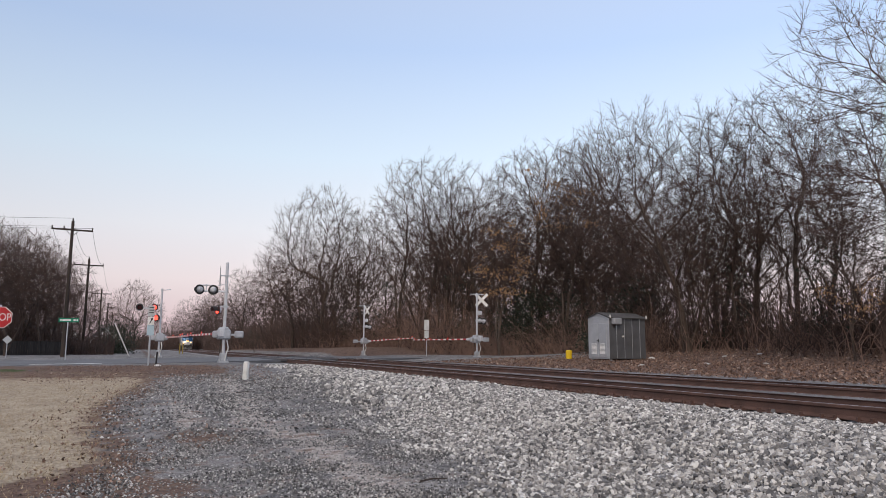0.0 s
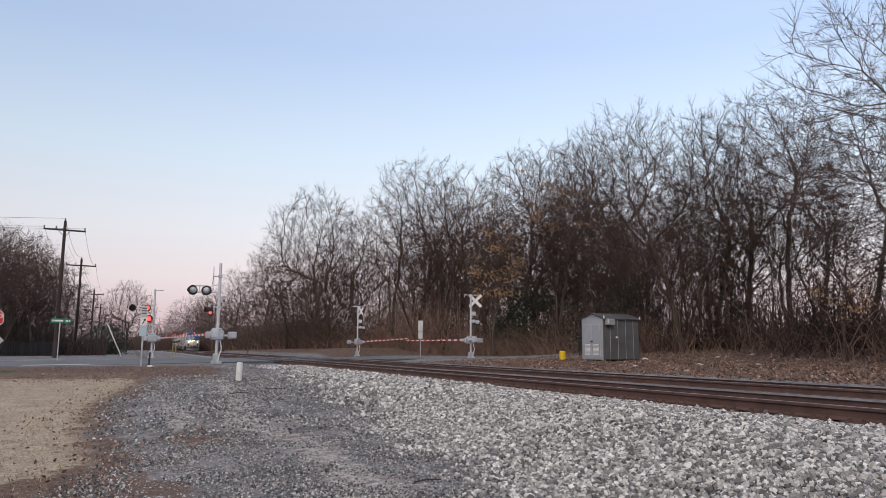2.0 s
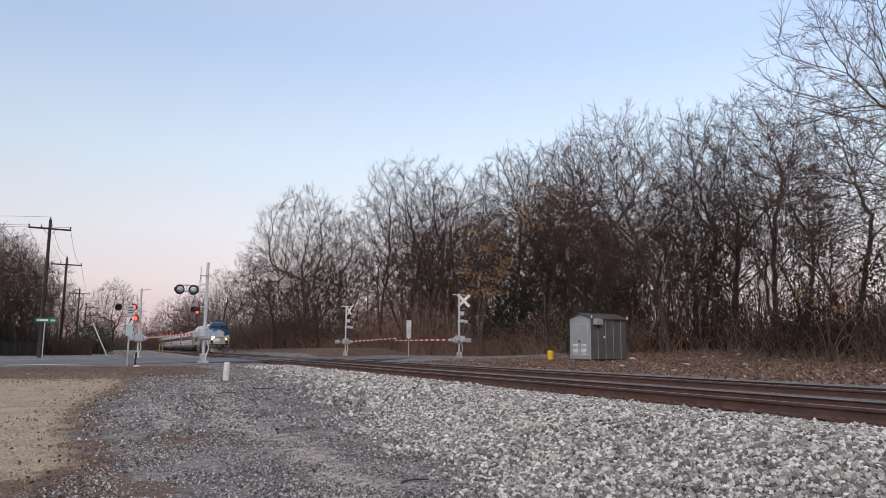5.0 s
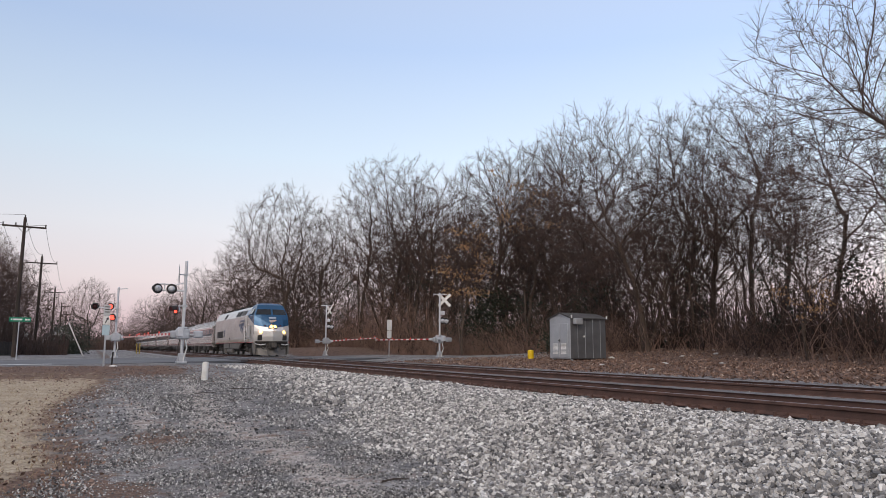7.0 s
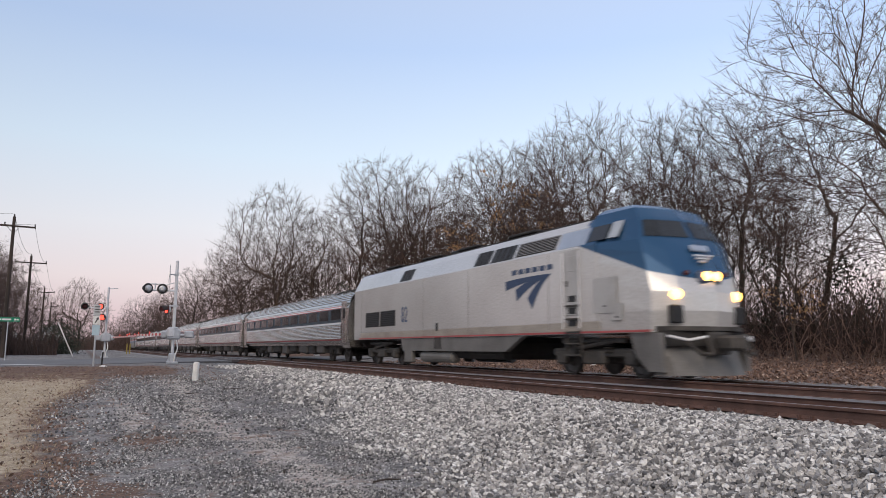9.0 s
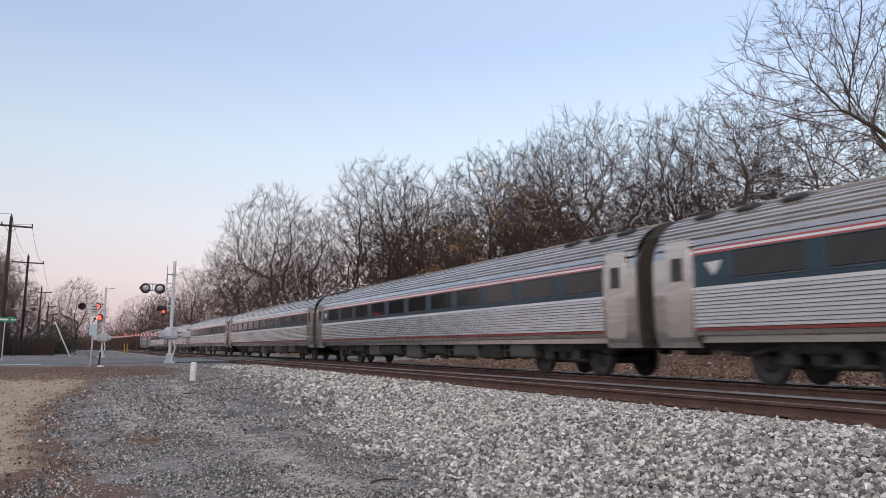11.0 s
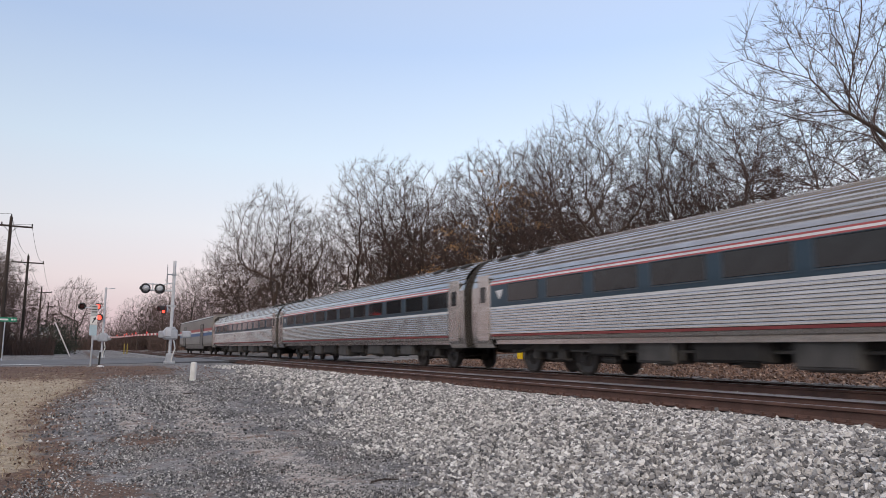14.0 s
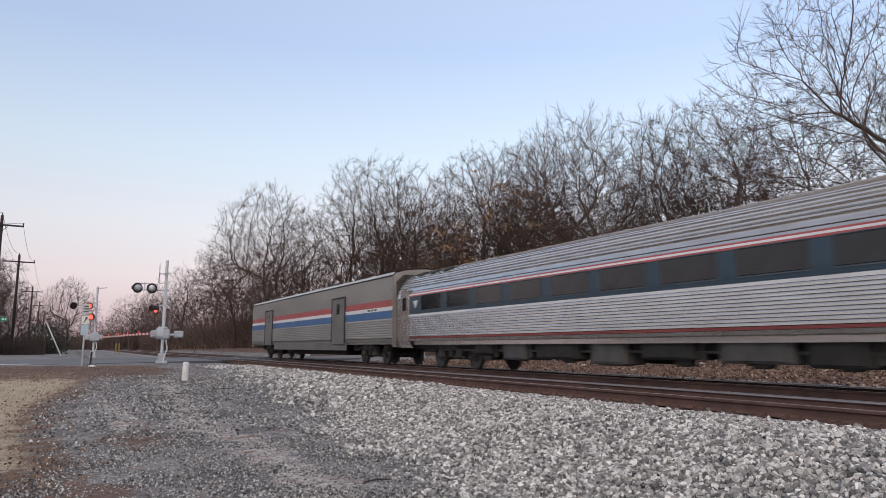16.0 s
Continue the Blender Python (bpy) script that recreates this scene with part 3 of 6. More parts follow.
def build_baggage():
    car = thing("baggage_car", (0, 0, 0), "stainless-steel baggage car with red, white and blue stripes", "train car", "train cars")
    prof = [(1.50, 0.98), (1.54, 1.1)]
    body = Shape()
    both(body, prof, -HALF, HALF)
    both(body, flutes([(1.54, 1.12), (1.56, 1.92)], 0.09, 0.022), -HALF, HALF)
    both(body, [(1.56, 1.92), (1.56, 3.05), (1.55, 3.68)], -HALF, HALF)
    for e in (-1, 1):
        body.prism([(1.52, 0.76), (1.56, 1.2), (1.55, 3.05), (1.54, 3.66), (1.42, 3.80), (0.94, 3.94), (0, 4.02), (-0.94, 3.94), (-1.42, 3.80), (-1.54, 3.66), (-1.55, 3.05), (-1.56, 1.2), (-1.52, 0.76)],
                   1, e * HALF - 0.04, e * HALF + 0.02)
    body.box((0, 0, 0.95), (2.9, 2 * HALF - 0.2, 0.14))
    b = part("body", body, M_BAGSTEEL, car, "stainless-steel shell with fluted lower sides")
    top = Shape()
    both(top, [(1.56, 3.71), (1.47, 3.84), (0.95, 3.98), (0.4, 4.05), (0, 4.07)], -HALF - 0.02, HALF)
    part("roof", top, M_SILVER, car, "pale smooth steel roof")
    seam = Shape()
    both(seam, [(1.552, 3.66), (1.565, 3.665), (1.565, 3.715), (1.552, 3.72)], -HALF, HALF)
    part("roof_seam", seam, M_UNDER, b, "dark seam under the roof edge")
    for y in (-8.0, -2.0, 4.5, 10.0):
        part("roof_hatch", Shape().box((0.55, y, 4.06), (0.7, 0.8, 0.10), 0, None, 0.03), M_BAGDOOR, car, "low grey roof hatch")
    for y in (-10.9, -10.5, -10.1):
        part("lettering_bar", Shape().box((-1.568, y, 2.34), (0.006, 0.26, 0.08)), M_GREYBOX, b, "dark mark in place of lettering")
    for z0, z1, m, lab in ((1.94, 2.26, M_STRIPE_B, "blue stripe"), (2.26, 2.42, M_STRIPE_W, "white stripe"), (2.42, 2.70, M_STRIPE_R, "red stripe")):
        s = Shape()
        both(s, [(1.566, z0), (1.566, z1)], -HALF, HALF)
        part("stripe", s, m, b, lab)
    for sx in (-1, 1):
        for y in (-6.1, 7.8):
            d = part("sliding_door", Shape().box((sx * 1.575, y, 2.05), (0.04, 1.9, 2.3), 0, None, 0.012), M_BAGDOOR, car, "grey sliding loading door")
            part("door_frame", Shape().box((sx * 1.585, y - 0.95, 2.05), (0.05, 0.08, 2.16)).box((sx * 1.585, y + 0.95, 2.05), (0.05, 0.08, 2.16)).box((sx * 1.585, y, 3.12), (0.05, 1.98, 0.06)), M_UNDER, d, "dark door edge")
            part("door_window", Shape().box((sx * 1.60, y, 2.6), (0.02, 0.4, 0.5), 0, None, 0.006), M_GLASS, d)
    for sx in (-1, 1):
        part("side_skirt", Shape().box((sx * 1.49, -0.3, 0.80), (0.05, 13.6, 0.40), 0, None, 0.015), M_BAGDOOR, car, "plain grey side skirt")
    part("equipment_box", Shape().box((0, 0, 0.62), (1.8, 11.0, 0.5), 0, None, 0.05), M_UNDER, car, "dusty underfloor equipment")
    for e in (-1, 1):
        bogie(car, e * 9.1)
        part("coupler", Shape().box((0, e * (HALF + 0.15), 0.72), (0.3, 0.34, 0.28), 0, None, 0.04), M_TRUCK, car, "steel coupler")
        part("gangway", Shape().prism([(1.36, 0.8), (1.4, 3.45), (1.1, 3.72), (-1.1, 3.72), (-1.4, 3.45), (-1.36, 0.8)], 1, e * HALF, e * (HALF + 0.24)), M_RUBBER, car, "black rubber gangway")
    lamp = Shape()
    for sx in (-1, 1):
        lamp.lathe((sx * 1.3, HALF + 0.02, 2.35), (0, 1, 0), [(0, 0.07), (0.04, 0.07), (0.05, 0.05)], 12)
    part("marker_light", lamp, mat("marker_lamp", (1.0, 0.55, 0.35), (1, 0.5, 0.3), 5, 0.3, 0, 0, glow=2.0), car, "lit marker lights")
    return car


def loco_paint():
    """Silver-grey body with a blue cab whose edge sweeps up from the nose."""
    m = mat("silver_and_blue_paint", (0.62, 0.615, 0.605), (0.52, 0.51, 0.495), 0.7, 0.27, 0.4, 0.0, 30, stretch=(1, 0.4, 0.6))
    n, l = m.node_tree.nodes, m.node_tree.links
    b = n["Principled BSDF"]
    old = b.inputs["Base Color"].links[0].from_socket
    tc = n.new("ShaderNodeTexCoord")
    sp = n.new("ShaderNodeSeparateXYZ")
    l.new(tc.outputs["Object"], sp.inputs[0])

    def calc(op, a, c, d=None):
        q = n.new("ShaderNodeMath")
        q.operation = op
        for k, v in enumerate((a, c, d)):
            if v is None:
                continue
            if isinstance(v, (int, float)):
                q.inputs[k].default_value = v
            else:
                l.new(v, q.inputs[k])
        return q.outputs[0]

    # below the shoulder the edge runs down to the nose; above it the blue begins at the cab's front
    low = calc("MULTIPLY", calc("SUBTRACT", sp.outputs["Z"], calc("MULTIPLY_ADD", sp.outputs["Y"], 0.36, 6.04)), 60)
    upper = calc("MULTIPLY", calc("SUBTRACT", -7.42, sp.outputs["Y"]), 60)
    is_up = calc("GREATER_THAN", sp.outputs["Z"], 3.44)
    edge = calc("ADD", calc("MULTIPLY", upper, is_up), calc("MULTIPLY", low, calc("SUBTRACT", 1.0, is_up)))
    blue = n.new("ShaderNodeClamp")
    cab_roof = calc("MULTIPLY", calc("MINIMUM", calc("SUBTRACT", sp.outputs["Z"], 3.97), calc("SUBTRACT", -7.3, sp.outputs["Y"])), 60)
    l.new(calc("MAXIMUM", edge, cab_roof), blue.inputs[0])
    mx = n.new("ShaderNodeMix")
    mx.data_type = "RGBA"
    l.new(blue.outputs[0], mx.inputs[0])
    l.new(old, mx.inputs[6])
    mx.inputs[7].default_value = (0.026, 0.085, 0.175, 1)
    l.new(mx.outputs[2], b.inputs["Base Color"])
    return m


M_LOCO = loco_paint()
M_LOCO_GREY = mat("grey_lower_body", (0.185, 0.178, 0.17), (0.12, 0.115, 0.11), 1.2, 0.55, 0.1, 0.05, 30)
M_LOGO = mat("dark_blue_marking", (0.03, 0.06, 0.13), (0.025, 0.05, 0.11), 2, 0.45, 0, 0)
# The pane's pale reflection is put into its base colour.
M_PALEWIN = mat("window_painted_reflection", (0.5, 0.53, 0.55), (0.42, 0.45, 0.47), 2, 0.15, 0.3, 0)
M_PANEL = mat("pale_blue_grey_paint", (0.34, 0.40, 0.50), (0.28, 0.33, 0.42), 1, 0.4, 0.1, 0.02)
M_HEADLIGHT = mat("lit_headlight", (1.0, 0.50, 0.11), (1.0, 0.47, 0.10), 3, 0.3, 0, 0, glow=8.0)
M_DUSTY = mat("dusty_silver_paint", (0.40, 0.36, 0.315), (0.28, 0.245, 0.21), 1.6, 0.55, 0.15, 0.03, 30, stretch=(1, 0.5, 1))
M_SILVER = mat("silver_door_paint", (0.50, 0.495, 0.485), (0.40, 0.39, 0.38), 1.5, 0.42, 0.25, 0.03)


def build_loco():
    """Length 21 m; the front looks to -y."""
    car = thing("locomotive", (0, 0, 0), "silver diesel locomotive with blue cab and lit headlights", "locomotive", "train cars")
    section = [(1.48, 1.10), (1.50, 1.3), (1.50, 3.40), (1.22, 3.94), (1.06, 4.15), (0.55, 4.30), (0, 4.34)]
    section += [(-x, z) for x, z in reversed(section[:-1])]
    s = Shape().prism(section, 1, -8.0, 10.2)
    # the nose in level slices: z, half-width at the back, half-width and y of the corner, y of the crease
    nose = [(1.10, 1.48, 1.42, -9.82, -10.45), (1.60, 1.50, 1.44, -9.88, -10.50), (2.05, 1.50, 1.43, -9.88, -10.46), (2.5, 1.50, 1.42, -9.76, -10.28), (3.0, 1.50, 1.40, -9.62, -10.05),
            (3.34, 1.50, 1.38, -9.50, -9.85), (3.92, 1.24, 1.16, -9.24, -9.50), (4.22, 1.10, 1.04, -9.02, -9.20), (4.38, 0.85, 0.75, -8.6, -8.75), (4.42, 0.3, 0.2, -8.2, -8.3)]
    vs = []
    for z, wb, w, yc, yf in nose:
        vs += [(wb, -7.6, z), (w, yc, z), (w * 0.62, yc * 0.42 + yf * 0.58, z), (0, yf, z), (-w * 0.62, yc * 0.42 + yf * 0.58, z), (-w, yc, z), (-wb, -7.6, z)]
    fs = [(k * 7 + i, k * 7 + i + 1, k * 7 + 8 + i, k * 7 + 7 + i) for k in range(len(nose) - 1) for i in range(6)]
    fs += [(k * 7 + 6, k * 7, k * 7 + 7, k * 7 + 13) for k in range(len(nose) - 1)] + [tuple(range(7)), tuple(range(63, 70))]
    s.add(vs, fs)
    part("body", s, M_LOCO, car, "silver body shell with dark blue cab")
    rf = Shape().prism([(1.06, 4.155), (0.55, 4.305), (0, 4.345), (-0.55, 4.305), (-1.06, 4.155), (-1.04, 4.19), (-0.55, 4.335), (0, 4.375), (0.55, 4.335), (1.04, 4.19)], 1, -7.6, 10.2)
    part("roof", rf, M_UNDER, car, "dark sooty roof")

    def on_shoulder(sx, y, h, out=0.0):
        """A place on the leaning shoulder panel: h from 0 at its foot to 1 at its top."""
        return (sx * (1.50 - 0.28 * h + out * 0.89), y, 3.40 + 0.54 * h + out * 0.46)

    def shoulder_box(sx, y0, y1, h0, h1, t):
        p = Shape()
        q = [on_shoulder(sx, y, h, o) for o in (-0.02, t) for y, h in ((y0, h0), (y1, h0), (y1, h1), (y0, h1))]
        return p.add(q, [(0, 1, 2, 3), (4, 5, 6, 7), (0, 1, 5, 4), (1, 2, 6, 5), (2, 3, 7, 6), (3, 0, 4, 7)])

    for sx in (-1, 1):
        # windshield pane just proud of the leaning front
        def pane_points(out):
            pts = []
            for f in (0.12, 0.88):
                w = 1.38 + (1.16 - 1.38) * f
                yc, yf = -9.50 + 0.26 * f, -9.85 + 0.35 * f
                ym = yc * 0.42 + yf * 0.58
                for u in (0.06, 0.62, 0.93):
                    y = yf + (ym - yf) * u / 0.62 if u <= 0.62 else ym + (yc - ym) * (u - 0.62) / 0.38
                    pts.append((sx * u * w, y - out, 3.34 + 0.58 * f + out * 0.4))
            return pts

        q = pane_points(-0.03) + pane_points(0.02)
        part("windshield", Shape().add(q, [(0, 1, 4, 3), (1, 2, 5, 4), (6, 7, 10, 9), (7, 8, 11, 10), (0, 1, 7, 6), (1, 2, 8, 7), (2, 5, 11, 8), (5, 4, 10, 11), (4, 3, 9, 10), (3, 0, 6, 9)]), M_GLASS, car, "dark raked windshield pane")
        part("cab_window", shoulder_box(sx, -8.36, -7.62, 0.14, 0.9, 0.012), M_GLASS, car, "dark cab side window")
        part("cab_window", shoulder_box(sx, -8.80, -8.44, 0.14, 0.94, 0.014), M_PALEWIN, car, "side window with its pale reflection painted in")
        part("panel", shoulder_box(sx, -7.55, -6.3, 0.06, 0.94, 0.006), M_PANEL, car, "pale blue-grey shoulder panel")
        g = part("louvre_grille", shoulder_box(sx, -6.18, -4.14, 0.12, 0.92, 0.006), M_BLACK, car, "dark grille with pale horizontal louvres")
        for k in range(8):
            part("louvre", shoulder_box(sx, -6.16, -4.16, 0.15 + 0.095 * k, 0.20 + 0.095 * k, 0.03), M_LOCO_GREY, g)
        for y0, y1 in ((-2.53, -1.54), (-3.98, -2.66), (3.65, 4.78)):
            p = part("hood_opening", shoulder_box(sx, y0, y1, 0.08, 0.94, 0.008), M_BLACK, car, "dark screened opening in the hood")
            for k in range(1, 4):
                y = y0 + (y1 - y0) * k / 4
                part("screen_bar", shoulder_box(sx, y - 0.02, y + 0.02, 0.08, 0.94, 0.02), M_UNDER, p)
        for y in (5.98, 7.78):
            g = part("vent_grille", Shape().box((sx * 1.502, y, 1.98), (0.03, 1.66, 0.66), 0, None, 0.01), M_BLACK, car, "black vent grille low on the body side")
            for k in range(8):
                part("slat", Shape().box((sx * 1.52, y, 1.70 + k * 0.08), (0.02, 1.58, 0.025)), M_UNDER, g)
    # door recess with steps and handrails
        d = part("side_door", Shape().box((sx * 1.512, -7.0, 2.48), (0.03, 0.62, 1.76), 0, None, 0.01), M_SILVER, car, "silver side door with handrails")
        h = Shape()
        for y in (-7.36, -6.64):
            h.tube((sx * 1.56, y, 1.25), (sx * 1.56, y, 3.3), 0.02, 0.02, 8)
        part("handrail", h, M_STRIPE_W, d, "pale vertical handrails")
        for z in (1.30, 1.62, 1.94):
            part("step_pocket", Shape().box((sx * 1.522, -7.0, z + 0.1), (0.03, 0.34, 0.17), 0, None, 0.008), M_BLACK, d, "dark recessed step pocket")
        part("door_window", Shape().box((sx * 1.525, -7.0, 2.98), (0.02, 0.30, 0.42), 0, None, 0.01), M_SILVER, d)
        part("door_latch", Shape().box((sx * 1.535, -6.78, 2.45), (0.03, 0.06, 0.16), 0, None, 0.008), M_BLACK, d, "dark door latch")
        for z in (0.55, 0.85, 1.15, 1.5, 1.85):
            part("step", Shape().box((sx * 1.50, -7.0, z), (0.16, 0.55, 0.05), 0, None, 0.01), M_TRUCK, d, "steel boarding step")
        for y in (-7.3, -6.7):
            part("step_hanger", Shape().box((sx * 1.48, y, 0.85), (0.06, 0.05, 0.7)), M_TRUCK, d)
        # swept emblem of three bars that fan out from one corner, and lettering drawn as bars
        for (ey, ez), wide in (((-3.62, 2.62), 0.26), ((-4.22, 2.30), 0.32), ((-4.95, 2.02), 0.38)):
            up_, dn_ = [], []
            for q in range(9):
                u = q / 8
                cy = -6.02 * (1 - u) ** 2 + 2 * u * (1 - u) * (-6.02 * 0.45 + ey * 0.55) + ey * u * u
                cz = 2.80 * (1 - u) ** 2 + 2 * u * (1 - u) * (2.80 * 0.8 + ez * 0.2) + ez * u * u
                nv = Vector((-(ez - 2.80), ey + 6.02)).normalized()
                wd = 0.012 + wide * 0.5 * u
                up_.append((cy + nv.x * wd, cz + nv.y * wd))
                dn_.append((cy - nv.x * wd, cz - nv.y * wd))
            part("emblem_bar", Shape().prism(up_ + dn_[::-1], 0, min(sx * 1.50, sx * 1.507), max(sx * 1.50, sx * 1.507)), M_LOGO, car, "dark blue swept bar of an emblem")
        for k in range(6):
            part("lettering_bar", Shape().box((sx * 1.503, -4.12 - k * 0.37, 3.0), (0.01, 0.26, 0.15)), M_LOGO, car, "dark blue mark in place of a letter")
        t82 = lettering("82", 0.92)
        t82.materials.append(M_LOGO)
        o = part("number", t82, None, car, "dark painted number 82")
        o.matrix_local = Matrix(((0, 0, sx, sx * 1.505), (sx * 0.72, 0, 0, 4.2), (0, 0.98, 0, 2.04), (0, 0, 0, 1)))
        part("sill_band", Shape().box((sx * 1.4985, 0.6, 1.29), (0.012, 17.4, 0.24)), M_DUSTY, car, "dust-browned lower edge of the body side")
        for y, z, w, hh in ((-8.3, 2.05, 0.9, 0.9), (-8.75, 1.62, 0.36, 0.42)):
            hp = part("access_panel", Shape().box((sx * 1.50, y, z), (0.012, w, hh), 0, None, 0.004), M_SILVER, car, "flush access panel")
            part("panel_latch", Shape().box((sx * 1.508, y, z - hh * 0.3), (0.012, 0.08, 0.04)), M_BLACK, hp)
        for y in (-5.9, -1.2, 2.4, 9.2):
            part("panel_joint", Shape().box((sx * 1.501, y, 2.3), (0.008, 0.018, 2.1)), M_LOCO_GREY, car, "thin upright joint in the body side")
        part("red_line", Shape().box((sx * 1.497, -0.2, 1.14), (0.02, 19.4, 0.05)), M_STRIPE_R, car, "thin red line along the sill")
        sk = Shape().prism([(-4.5, 1.09), (4.6, 1.09), (4.4, 0.62), (-3.5, 0.62)], 0, min(sx * 1.30, sx * 1.46), max(sx * 1.30, sx * 1.46))
        part("side_skirt", sk, M_LOCO_GREY, car, "grey skirt over the fuel tank")
        fsk = Shape().prism([(-9.1, 1.09), (-10.1, 1.09), (-10.15, 0.2), (-9.7, 0.2), (-9.3, 0.55)], 0, min(sx * 1.30, sx * 1.42), max(sx * 1.30, sx * 1.42))
        part("front_skirt", fsk, M_LOCO_GREY, car, "grey skirt behind the pilot")
        part("sand_box", Shape().box((sx * 1.36, 3.9, 0.62), (0.2, 0.7, 0.9), 0, None, 0.03), M_LOCO_GREY, car, "grey box beside the rear bogie")
        part("air_tank", Shape().lathe((sx * 1.2, 0.2, 0.42), (0, 1, 0), [(0, 0.1), (0.08, 0.22), (2.6, 0.22), (2.68, 0.1)], 16), M_LOCO_GREY, car, "grey air reservoir")
        part("fuel_filler", Shape().box((sx * 1.5, 1.2, 1.5), (0.06, 0.16, 0.3), 0, None, 0.02), M_BLACK, car, "dark fuel filler")
        st = Shape().add([(sx * 1.501, 1.02, 1.4), (sx * 1.501, 1.38, 1.4), (sx * 1.47, 1.5, 0.7), (sx * 1.47, 0.9, 0.7), (sx * 1.49, 1.02, 1.4), (sx * 1.49, 1.38, 1.4), (sx * 1.46, 1.5, 0.7), (sx * 1.46, 0.9, 0.7)],
                         [(0, 1, 2, 3), (4, 5, 6, 7), (0, 1, 5, 4), (1, 2, 6, 5), (2, 3, 7, 6), (3, 0, 4, 7)])
        part("fuel_stain", st, M_TRUCK, car, "dark fuel stain under the filler")
    part("fuel_tank", Shape().box((0, 0.3, 0.72), (2.5, 7.0, 0.7), 0, None, 0.18), M_UNDER, car, "black fuel tank")
    for y in (-7.4, 7.4):
        bogie(car, y, 1.42, True)
    # nose gear
    pl = Shape()
    for (z0, g0), (z1, g1) in (((0.12, 0.18), (0.55, 0.0)), ((0.55, 0.0), (0.8, -0.12))):
        a = [(-1.36, -9.85), (-1.12, -10.08 - g0), (-0.45, -10.36 - g0), (0.45, -10.36 - g0), (1.12, -10.08 - g0), (1.36, -9.85)]
        c2 = [(-1.36, -9.85), (-1.12, -10.08 - g1), (-0.45, -10.36 - g1), (0.45, -10.36 - g1), (1.12, -10.08 - g1), (1.36, -9.85)]
        pl.add([(x, y, z0) for x, y in a] + [(x, y, z1) for x, y in c2], [(k, (k + 1) % 6, 6 + (k + 1) % 6, 6 + k) for k in range(6)] + [tuple(range(6)), tuple(range(6, 12))])
    part("pilot", pl, M_LOCO_GREY, car, "grey steel pilot plough")
    part("buffer_beam", Shape().prism([(-1.36, -9.6), (-1.3, -10.08), (-0.5, -10.40), (0.5, -10.40), (1.3, -10.08), (1.36, -9.6)], 2, 0.8, 1.14), M_UNDER, car, "dark recessed buffer beam")
    part("anticlimber", Shape().prism([(-1.40, -9.7), (-1.28, -10.1), (-0.5, -10.54), (0.5, -10.54), (1.28, -10.1), (1.40, -9.7)], 2, 1.14, 1.24), M_TRUCK, car, "ribbed step across the nose")
    cp = Shape().box((0, -10.75, 0.86), (0.34, 0.6, 0.34), 0, None, 0.06).box((0.1, -11.03, 0.86), (0.28, 0.24, 0.36), 0, None, 0.06).box((0, -10.48, 0.86), (0.7, 0.14, 0.55), 0, None, 0.05)
    part("coupler", cp, M_TRUCK, car, "steel knuckle coupler")
    for sx in (-1, 1):
        part("air_hose", Shape().path([(sx * 0.45, -10.55, 0.95), (sx * 0.6, -10.85, 0.6), (sx * 0.85, -10.75, 0.62), (sx * 1.05, -10.4, 0.98)], 0.04, 8), M_RUBBER, car, "black air hose")
        part("grab_bar", Shape().path([(sx * 0.62, -10.72, 1.0), (sx * 1.0, -10.55, 0.92), (sx * 1.34, -10.25, 1.02)], 0.03, 8), M_STRIPE_W, car, "pale grab bar")
        part("nose_step", Shape().box((sx * 1.0, -10.2, 1.52), (0.36, 0.16, 0.42), 0, None, 0.03), M_BLACK, car, "black recessed step box")
        part("ditch_light", Shape().lathe((sx * 0.95, -10.06, 1.98), (0, -1, 0), [(0, 0.12), (0.16, 0.12), (0.2, 0.105), (0.21, 0.08)], 16), M_HEADLIGHT, car, "lit warm ditch light")
        part("headlight", Shape().lathe((sx * 0.15, -10.24, 2.40), (0, -1, 0.15), [(0, 0.11), (0.14, 0.115), (0.18, 0.10), (0.19, 0.08)], 16), M_HEADLIGHT, car, "lit warm headlight")
        part("marker_lamp", Shape().lathe((sx * 0.62, -10.14, 2.48), (0, -1, 0.2), [(0, 0.06), (0.1, 0.06), (0.12, 0.03)], 12), M_REDDARK, car, "small dark red marker lamp")
    part("headlight_housing", Shape().box((0, -10.28, 2.40), (0.74, 0.16, 0.36), 0, pose(0, 0, 0, -12, 0, 0), 0.08), M_LOGO, car, "dark headlight housing")
    for k, w in enumerate((0.62, 0.44, 0.24)):
        part("nose_emblem", Shape().box((-0.05 * k, -10.13 - 0.04 * k, 2.93 - 0.075 * k), (w, 0.05, 0.04), 0, pose(0, 0, 0, -27, 0, 0), 0.01), M_STRIPE_W, car, "pale swept mark on the nose")
    part("number_board", Shape().box((0, -10.02, 3.12), (0.56, 0.06, 0.18), 0, pose(0, 0, 0, -27, 0, 0), 0.02), M_PANEL, car, "pale blue number board")
    for y in (-3.2, 0.4, 3.6, 7.6):
        part("roof_fan", Shape().box((0, y, 4.39), (1.3, 1.6, 0.10), 0, None, 0.03), M_UNDER, car, "dark roof fan hatch")
    part("exhaust_stack", Shape().box((0, 2.0, 4.42), (0.6, 0.9, 0.2), 0, None, 0.04), M_BLACK, car, "black exhaust stack")
    return car


LOCO = build_loco()
COACH = build_coach()
COACHES = [COACH] + [copy_thing(COACH, Matrix()) for _ in range(5)]
BAGGAGE = build_baggage()
TRAIN_SPEED = 23.196
GAP = 32.81            # where the rear coupling of the locomotive is at 9 s


